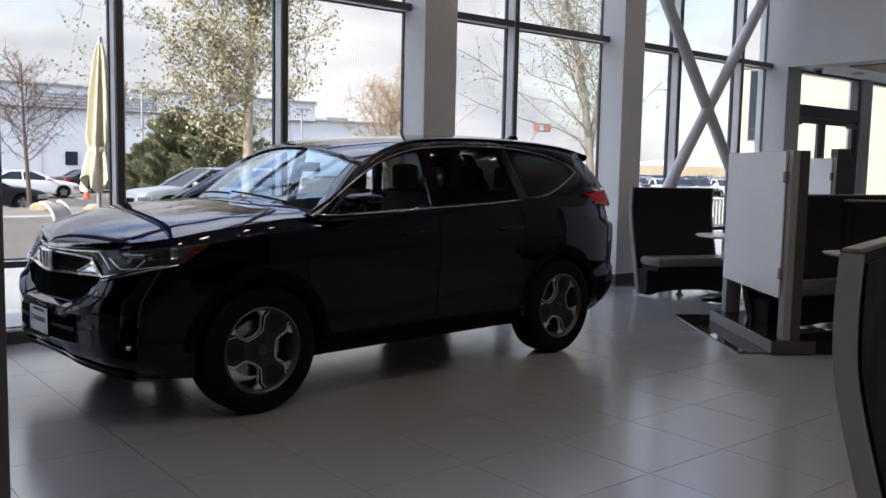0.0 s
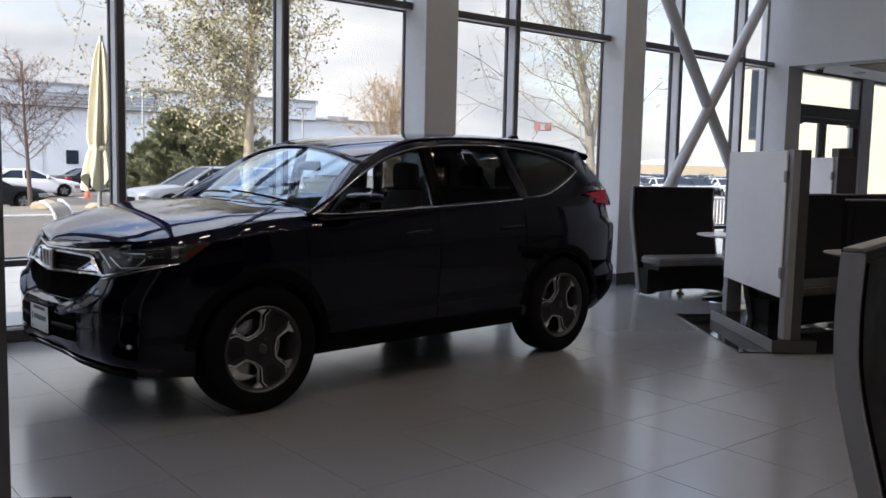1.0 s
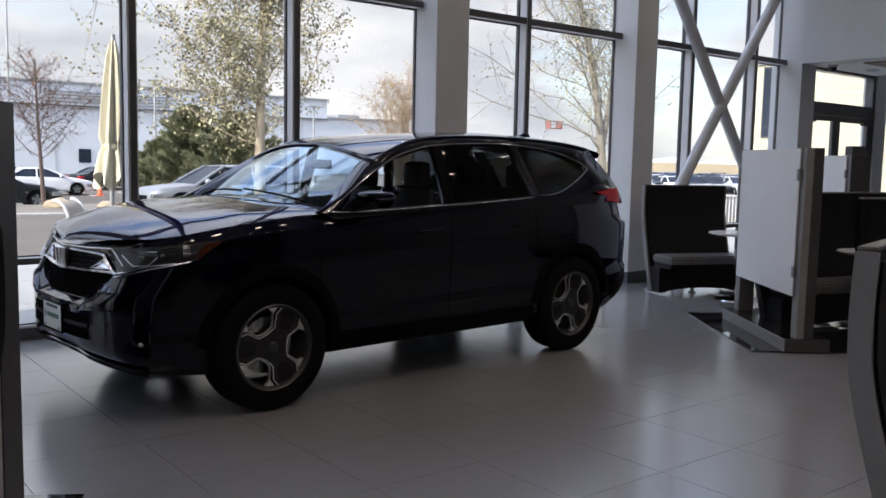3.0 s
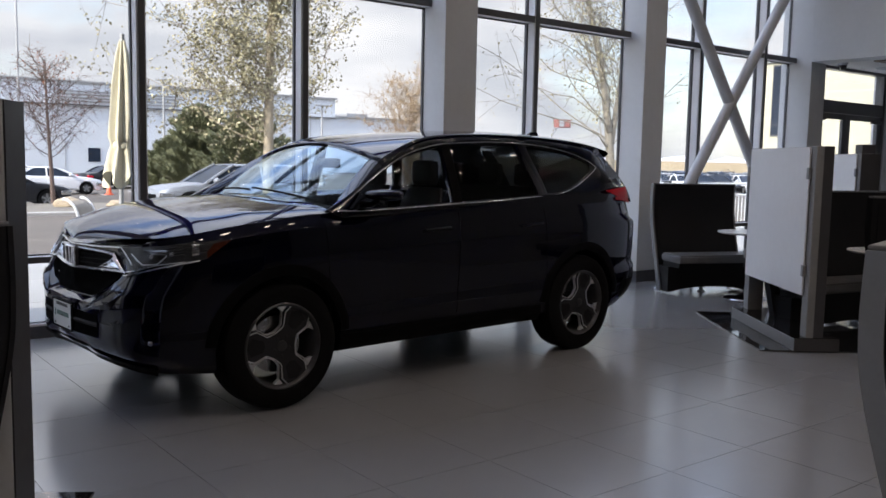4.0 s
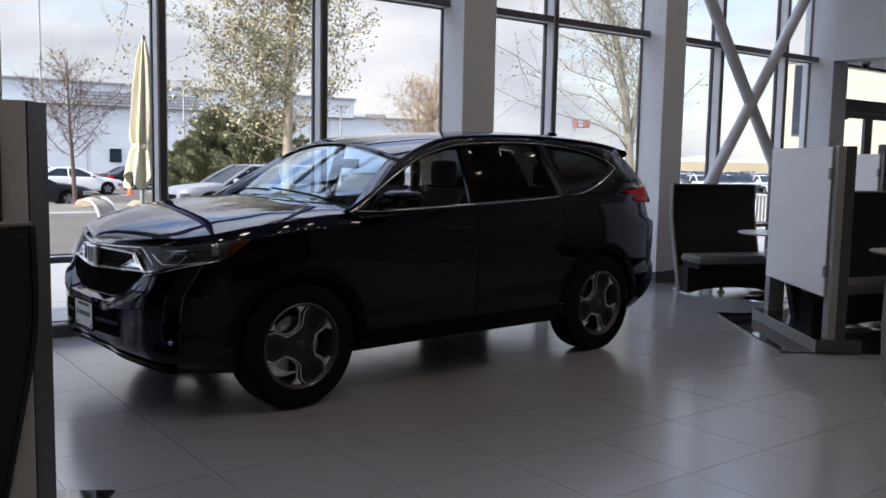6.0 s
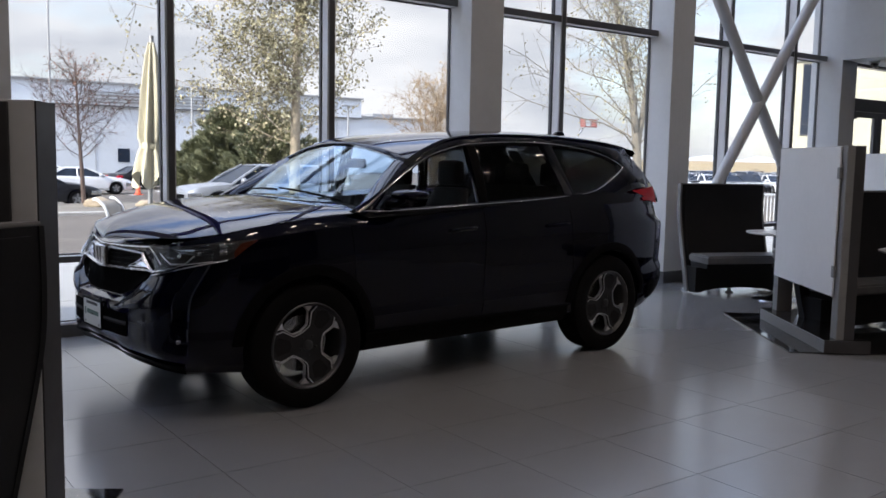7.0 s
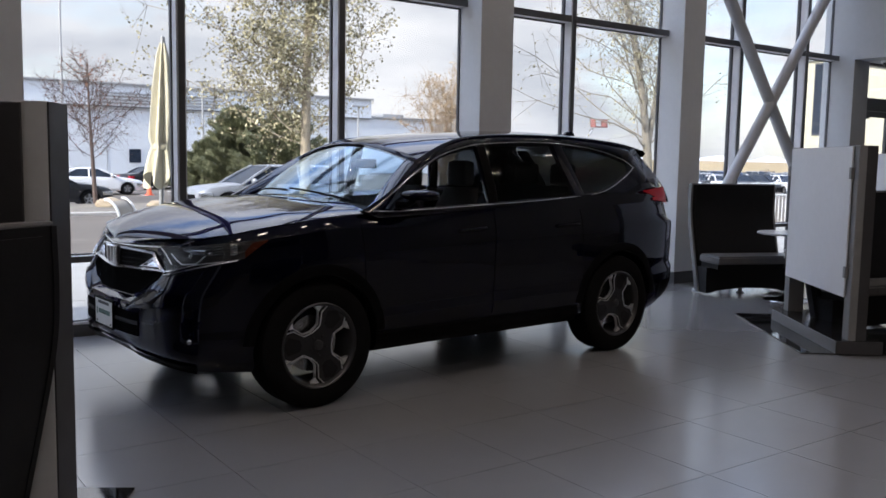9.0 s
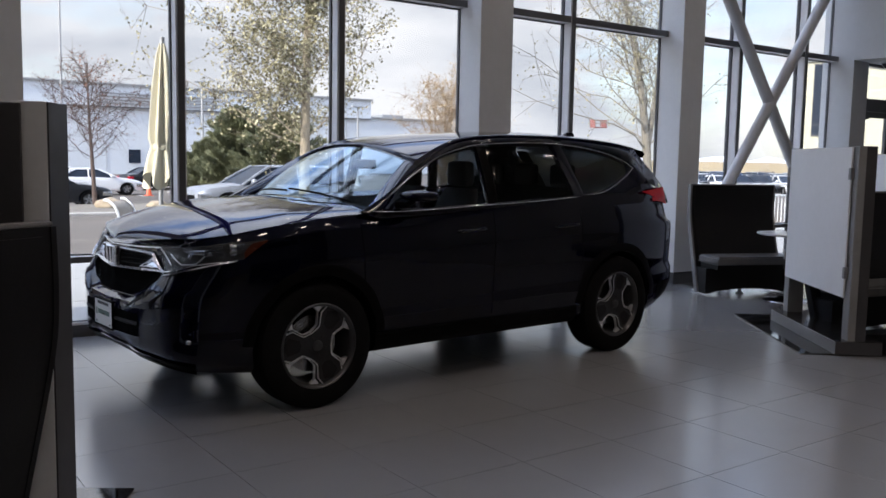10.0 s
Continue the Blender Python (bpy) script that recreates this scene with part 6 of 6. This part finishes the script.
# ---- parked vehicles ----
def vehicle(name, m, paint, label, L, W, wb, wr, deck, cabin, group="parked cars"):
    """A parked car: lower body with wheel arches, glazed cabin, wheels, lamps. deck: height of the shoulder over x; cabin: base rear, base front, roof rear, roof front, roof height."""
    e = empty(name, m, label, "car", group)
    x0, x1 = -L / 2, L / 2
    out = []
    for k in range(40):
        a = 2 * math.pi * k / 40
        c, s = math.cos(a), math.sin(a)
        out.append((x1 * (abs(c) ** 0.38) * (1 if c >= 0 else -1), W / 2 * (abs(s) ** 0.30) * (1 if s >= 0 else -1)))
    rows = []
    for u, k in ((0.0, 0.94), (0.08, 0.985), (0.25, 1.0), (0.5, 1.0), (0.75, 0.995), (0.92, 0.975), (1.0, 0.945)):
        rows.append([(x * (1 - (1 - k) * 0.5), y * k, 0.22 + u * (lerp_table(deck, x) - 0.22)) for x, y in out])
    bm = bmesh.new()
    vr = grid(bm, rows, close=True)
    bm.faces.new(vr[0])
    # crowned top: strips across between mirrored points
    top = vr[-1]
    half = [top[i] for i in range(0, 21)]
    other = [top[-i % 40] for i in range(0, 21)]
    prev = None
    for a, b in zip(half, other):
        if a is b:
            cur = [a]
        else:
            cur = [a] + [bm.verts.new(a.co.lerp(b.co, t) + Vector((0, 0, 0.035 * (1 - (2 * t - 1) ** 2)))) for t in (0.25, 0.5, 0.75)] + [b]
        if prev:
            if len(prev) == 1:
                for i in range(4):
                    bm.faces.new((prev[0], cur[i], cur[i + 1]))
            elif len(cur) == 1:
                for i in range(4):
                    bm.faces.new((prev[i + 1], prev[i], cur[0]))
            else:
                for i in range(4):
                    bm.faces.new((prev[i], cur[i], cur[i + 1], prev[i + 1]))
        prev = cur
    body = part("body", bm, paint, None)
    xf, xr = x1 - 0.19 * L, x1 - 0.19 * L - wb
    cuts = []
    for x in (xf, xr):
        for s in (1, -1):
            b = bmesh.new()
            lathe(b, [(wr + 0.05, (W / 2 - 0.27) * s), (wr + 0.05, W * s)], 24, axis="y", centre=(x, 0, wr))
            cuts.append(part("cutter", b, paint))
    solid_from(body, cuts)
    body.parent = e
    br, bf, rr, rf, rz = cabin
    wy, ry = W / 2 * 0.93, W / 2 * 0.70
    base = {"r": lerp_table(deck, br) - 0.02, "f": lerp_table(deck, bf) - 0.02}
    def ring(inset):
        return [Vector((br + inset, wy, base["r"])), Vector((bf - inset, wy, base["f"])), Vector((bf - inset, -wy, base["f"])), Vector((br + inset, -wy, base["r"]))], \
               [Vector((rr + inset, ry, rz - 0.05)), Vector((rf - inset, ry, rz - 0.05)), Vector((rf - inset, -ry, rz - 0.05)), Vector((rr + inset, -ry, rz - 0.05))]
    lo, hi = ring(0.0)
    # roof with a crown
    bm = bmesh.new()
    grid(bm, [[Vector((rr + (rf - rr) * i / 6, ry * 1.02 * (j / 4 - 1), rz - 0.055 + 0.055 * (1 - (j / 4 - 1) ** 2) * (0.4 + 0.6 * math.sin(math.pi * (0.15 + 0.7 * i / 6))))) for j in range(9)] for i in range(7)])
    ro = part("roof", bm, paint, e, smooth=60)
    md = ro.modifiers.new("thick", "SOLIDIFY")
    md.thickness = 0.04
    for k in range(4):
        bm = bmesh.new()
        tube(bm, [lo[k], lo[k].lerp(hi[k], 0.5) + Vector((0, 0.02 * (1 if lo[k].y > 0 else -1), 0.02)), hi[k]], 0.045, 6)
        part("pillar", bm, paint, e, smooth=60)
    for s in (1, -1):
        mb = (br + bf) / 2 * 0.45 + (rr + rf) / 2 * 0.55
        bm = bmesh.new()
        tube(bm, [(mb, s * wy, lerp_table(deck, mb) - 0.02), (mb, s * ry, rz - 0.05)], 0.04, 6)
        part("pillar", bm, paint, e, smooth=60)
    names = ("side_window", "windscreen", "side_window", "rear_screen")
    for k in range(4):
        a, b = lo[k], lo[(k + 1) % 4]
        c, d = hi[(k + 1) % 4], hi[k]
        cen = (a + b + c + d) / 4
        bm = bmesh.new()
        grid(bm, [[(p.lerp(q, t) * 0.985 + cen * 0.015) for t in (0, 0.5, 1)] for p, q in ((a, b), (a.lerp(d, 0.5), b.lerp(c, 0.5)), (d, c))])
        part(names[k], bm, M_DARKGL, e, "dark car window")
    for x in (xf, xr):
        for s in (1, -1):
            bm = bmesh.new()
            lathe(bm, [(wr * 0.62, -0.10), (wr * 0.97, -0.10), (wr, -0.07), (wr, 0.07), (wr * 0.97, 0.10), (wr * 0.62, 0.10)], 24, axis="y", close=True)
            w = part("wheel", bm, M_RUBBER, e, "black tyre", 40)
            w.matrix_local = pose(x, s * (W / 2 - 0.12), wr)
            bm = bmesh.new()
            lathe(bm, [(wr * 0.63, -0.05), (wr * 0.63, 0.05), (wr * 0.2, 0.06)], 20, axis="y")
            part("rim", bm, M_RIMD, w, smooth=40)
            for k in range(5):
                bm = bmesh.new()
                for yy in (0.062, -0.064):
                    box(bm, -0.035, 0.035, yy - 0.004, yy + 0.008, 0.03, wr * 0.62, m=Matrix.Rotation(2 * math.pi * k / 5, 4, "Y"))
                part("spoke", bm, M_RIMP, w)
    zf, zr = lerp_table(deck, x1 - 0.1), lerp_table(deck, x0 + 0.1)
    for s in (1, -1):
        bm = bmesh.new()
        box(bm, x1 - 0.42, x1 - 0.055, s * W * 0.42 - 0.12, s * W * 0.42 + 0.12, zf - 0.24, zf - 0.08, 0.03)
        part("headlight", bm, M_LAMPIN, e, "clear headlamp", 50)
        bm = bmesh.new()
        box(bm, x0 + 0.05, x0 + 0.36, s * W * 0.42 - 0.12, s * W * 0.42 + 0.12, zr - 0.26, zr - 0.10, 0.03)
        part("tail_light", bm, M_RED, e, "red tail lamp", 50)
        bm = bmesh.new()
        bmesh.ops.create_uvsphere(bm, u_segments=12, v_segments=8, radius=0.13, matrix=Matrix.Translation((bf - 0.35, s * (W / 2 + 0.06), base["f"] + 0.12)) @ Matrix.Diagonal((0.7, 1, 0.75, 1)))
        part("mirror", bm, paint, e, "door mirror", 60)
    part("grille", boxes((x1 - 0.02, x1 + 0.004, -W * 0.28, W * 0.28, zf - 0.34, zf - 0.14), bevel=0.01), M_CLAD, e, "dark grille")
    return e


SEDAN = dict(L=4.75, W=1.82, wb=2.8, wr=0.33, deck=[(-2.4, 0.92), (-1.9, 0.98), (-0.8, 0.96), (0.9, 0.93), (1.6, 0.86), (2.2, 0.74), (2.4, 0.66)], cabin=(-1.75, 1.05, -1.0, 0.05, 1.43))
TRUCK = dict(L=5.1, W=1.98, wb=3.0, wr=0.39, deck=[(-2.6, 1.10), (0.4, 1.12), (1.4, 1.10), (2.2, 1.02), (2.55, 0.92)], cabin=(-2.45, 1.15, -2.2, 0.15, 1.66))

CROSSOVER = dict(L=4.8, W=1.9, wb=2.8, wr=0.36, deck=[(-2.4, 0.98), (0.4, 0.97), (1.3, 0.95), (2.1, 0.86), (2.4, 0.76)], cabin=(-2.3, 1.1, -2.05, 0.1, 1.56))

silver = vehicle("parked_suv", pose(*at(24.0, 27.7), 0, 0, 180), M_SILVER, "silver sport utility vehicle parked outside the windows", **CROSSOVER)
white = vehicle("sedan", pose(*at(13.9, 50), 0, 0, -6), M_WHITEP, "white sedan parked across the lot", **SEDAN)
dark = vehicle("sedan", pose(*at(11.0, 36), 0, 0, -4), M_BLACKP, "dark sedan parked beside the island", **SEDAN)
blue = vehicle("parked_suv", pose(*at(18.2, 60), 0, 0, 200), M_BLUEP, "dark blue sport utility vehicle at the far row", **TRUCK)
copy_thing(white, pose(*at(11.3, 60), 0, 0, 175))
copy_thing(dark, pose(*at(17.6, 58), 0, 0, 8))
rng_lot = random.Random(4)
for row, dist in enumerate((68, 80, 95)):
    for k in range(9):
        az = 49.8 + k * 1.02 + row * 0.35
        src = rng_lot.choice((white, silver, dark, blue, white, silver))
        copy_thing(src, pose(*at(az, dist + rng_lot.uniform(-1, 1)), 0, 0, rng_lot.choice((60, 240)) + rng_lot.uniform(-6, 6)))


def traffic_cone():
    e = empty("traffic_cone", pose(*at(17.0, 49)), "small orange traffic cone on the asphalt", "cone")
    part("base", boxes((-0.2, 0.2, -0.2, 0.2, 0.0, 0.04), bevel=0.01), M_CONE, e)
    bm = bmesh.new()
    lathe(bm, [(0.15, 0.0405), (0.03, 0.72), (0.02, 0.73)], 20)
    part("cone_body", bm, M_CONE, e, smooth=40)


traffic_cone()


def lamp_pole(az, dist, h, r, label):
    e = empty("lamp_pole", pose(*at(az, dist)), label, "pole", "lamp poles")
    bm = bmesh.new()
    tube(bm, [(0, 0, 0.6), (0, 0, h)], [r, r * 0.7], 10)
    part("pole", bm, M_STEEL, e, smooth=50)
    bm = bmesh.new()
    lathe(bm, [(0.28, 0.0), (0.28, 0.6)], 16)
    part("footing", bm, M_CONC, e, smooth=40)
    part("lamp_head", boxes((-0.55, 0.55, -0.16, 0.16, h - 0.02, h + 0.1), bevel=0.03), M_STEEL, e)


lamp_pole(12.15, 58, 12.5, 0.085, "tall slim grey lamp pole across the lot")
lamp_pole(20.25, 66, 7.4, 0.11, "pale lamp pole before the warehouse")
lamp_pole(30.0, 70, 6.2, 0.10, "pale lamp pole beside the warehouse")


def boom_lift():
    e = empty("boom_lift", pose(*at(45.15, 100)), "small red boom lift far across the lot", "lift")
    part("chassis", boxes((-1.5, 1.5, -1.1, 1.1, 0.4, 1.4), bevel=0.1), M_REDP, e)
    for x in (-1.1, 1.1):
        for y in (-1.0, 1.0):
            bm = bmesh.new()
            lathe(bm, [(0.5, y - 0.18), (0.5, y + 0.18)], 20, axis="y", centre=(x, 0, 0.5))
            part("wheel", bm, M_RUBBER, e, smooth=40)
    bm = bmesh.new()
    tube(bm, [(0, 0, 1.4), (-1.6, 0, 4.0), (0.4, 0, 6.4)], [0.18, 0.14, 0.10], 8)
    part("boom", bm, M_STEEL, e, "pale steel boom", smooth=40)
    part("basket", boxes((0.0, 1.9, -0.4, 0.4, 6.1, 6.2), (0.0, 0.08, -0.4, 0.4, 6.201, 7.0), (1.82, 1.9, -0.4, 0.4, 6.201, 7.0), (0.081, 1.819, -0.4, -0.32, 6.92, 7.0), (0.081, 1.819, 0.32, 0.4, 6.92, 7.0), (0.081, 1.819, -0.4, -0.34, 6.55, 6.62), (0.9, 0.98, -0.4, -0.33, 6.201, 6.919)), M_REDP, e)


boom_lift()


# ---- patio ----
def closed_umbrella():
    e = empty("patio_umbrella", pose(2.90, 9.15, -0.012, 0, 1.2, 0), "closed cream canvas patio umbrella with a tied strap", "umbrella")
    bm = bmesh.new()
    tube(bm, [(0, 0, 0.07), (0, 0, 2.66)], 0.024, 12)
    part("pole", bm, M_STEEL, e, smooth=50)
    bm = bmesh.new()
    lathe(bm, [(0.30, 0.0), (0.30, 0.05), (0.26, 0.07), (0.05, 0.075), (0.045, 0.30), (0.03, 0.305)], 28)
    part("base", bm, M_STEEL, e, "grey steel base", 40)
    bm = bmesh.new()
    prof = [(2.60, 0.024), (2.45, 0.055), (2.15, 0.085), (1.85, 0.105), (1.62, 0.118), (1.56, 0.098), (1.52, 0.095), (1.46, 0.118), (1.30, 0.145), (1.18, 0.165)]
    rows = []
    for z, r in prof:
        r *= 1.0
        row = []
        for k in range(48):
            a = 2 * math.pi * k / 48
            fold = 1 + 0.26 * math.sin(8 * a + 0.4 * math.sin(2 * z)) + 0.08 * math.sin(3 * a + z * 2)
            drop = 0.10 * math.sin(4 * a) * max(0.0, (1.45 - z) / 0.3)
            row.append((r * fold * math.cos(a), r * fold * math.sin(a), z + drop))
        rows.append(row)
    grid(bm, rows, close=True)
    part("canopy", bm, M_CANVAS, e, "folded cream canvas", 70)
    bm = bmesh.new()
    lathe(bm, [(0.100, 1.50), (0.108, 1.51), (0.108, 1.56), (0.100, 1.57)], 24, close=True)
    part("strap", bm, M_CANVAS, e, "canvas tie strap", 40)
    bm = bmesh.new()
    lathe(bm, [(0.025, 2.58), (0.024, 2.62), (0.014, 2.66), (0.006, 2.67)], 16)
    part("finial", bm, M_STEEL, e, "grey top cap", 40)


closed_umbrella()


def patio_chair(m):
    e = empty("patio_chair", m, "white tubular metal chair with a sling seat on the patio", "chair", "patio chairs")
    for y in (-0.26, 0.26):
        bm = bmesh.new()
        tube(bm, smooth_curve([(-0.16, y, 0.40), (-0.22, y, 0.62), (-0.27, y, 0.78), (-0.36, y, 0.87), (-0.42, y, 0.88)], 5), 0.019, 8)
        part("back_post", bm, M_WHITE, e, smooth=50)
        bm = bmesh.new()
        tube(bm, smooth_curve([(0.27, y, 0.0), (0.24, y, 0.50), (0.20, y, 0.62), (0.10, y, 0.655), (-0.24, y, 0.66)], 5), 0.021, 8)
        part("arm", bm, M_WHITE, e, smooth=50)
        bm = bmesh.new()
        tube(bm, smooth_curve([(-0.30, y, 0.0), (-0.22, y, 0.30), (0.22, y, 0.42)], 5), 0.017, 8)
        part("leg", bm, M_WHITE, e, smooth=50)
    bm = bmesh.new()
    rows = [[(x, y, z) for y in (-0.25, -0.1, 0.1, 0.25)] for x, z in ((0.24, 0.42), (0.05, 0.385), (-0.14, 0.40), (-0.215, 0.60), (-0.265, 0.77), (-0.35, 0.86))]
    grid(bm, rows)
    sling = part("sling", bm, M_SLING, e, "tan woven sling seat", 50)
    md = sling.modifiers.new("thick", "SOLIDIFY")
    md.thickness = 0.004


patio_chair(pose(3.40, 11.30, -0.012, 0, 0, -38))


def railing():
    e = empty("railing", pose(12.0, 11.6, -0.012), "white metal railing with upright bars along the patio edge", "railing")
    for z in (0.12, 0.80, 1.05):
        bm = bmesh.new()
        tube(bm, [(0, 0, z), (8, 0, z)], 0.022, 8)
        part("rail", bm, M_WHITE, e, smooth=50)
    for k in range(6):
        bm = bmesh.new()
        box(bm, k * 1.6 - 0.03, k * 1.6 + 0.03, -0.03, 0.03, 0.0, 1.08, 0.004)
        part("post", bm, M_WHITE, e)
    bar = bmesh.new()
    tube(bar, [(0, 0, 0.12), (0, 0, 0.80)], 0.011, 6)
    first_bar = part("bar", bar, M_WHITE, e)
    first_bar.location.x = 0.13
    for k in range(1, 60):
        if (k + 1) % 12:
            ob = new("bar", first_bar.data)
            ob.parent = e
            ob.location.x = 0.1333 * (k + 1)


railing()


# ================= floor tiles =================
TILE = 0.607


def tiles():
    floor = bpy.data.objects["floor"]
    g = 0.0015
    h = TILE / 2 - g
    base = bmesh.new()
    low = [(-h, -h), (h, -h), (h, h), (-h, h)]
    grid(base, [[(x, y, -0.0115) for x, y in low], [(x, y, 0.0) for x, y in low]], close=True)
    base.verts.ensure_lookup_table()
    base.faces.new([base.verts[i] for i in (4, 5, 6, 7)])
    me = bpy.data.meshes.new("floor_tile")
    base.to_mesh(me)
    base.free()
    me.materials.append(M_TILE)
    verts, faces = [], []
    for i in range(-32, 24):
        for j in range(-18, 8):
            x, y = 3.92 + (i + 0.5) * TILE, 2.47 + (j + 0.5) * TILE
            if y + h > 7.17:
                continue
            if -0.4 < x < 10.2 and 1.2 < y < 7.2 and -0.2 * y < x < 1.9 * y + 1.6:
                ob = new("floor_tile", me)
                ob.location = (x, y, 0)
                ob.parent = floor
            else:
                n = len(verts)
                verts += [(x + px, y + py, -0.0005) for px, py in low]
                faces.append((n, n + 1, n + 2, n + 3))
    # cut row against the window kerb
    y0 = 2.47 + 7 * TILE + g
    for i in range(-32, 24):
        x = 3.92 + (i + 0.5) * TILE
        n = len(verts)
        verts += [(x - h, y0, 0), (x + h, y0, 0), (x + h, 7.169, 0), (x - h, 7.169, 0)]
        faces.append((n, n + 1, n + 2, n + 3))
    rest = bpy.data.meshes.new("floor_tiles_far")
    rest.from_pydata(verts, [], faces)
    rest.materials.append(M_TILE)
    ob = new("floor_tiles_far", rest)
    ob.parent = floor
    tagged(ob, "grey porcelain tiles further off", kind="stuff")


tiles()
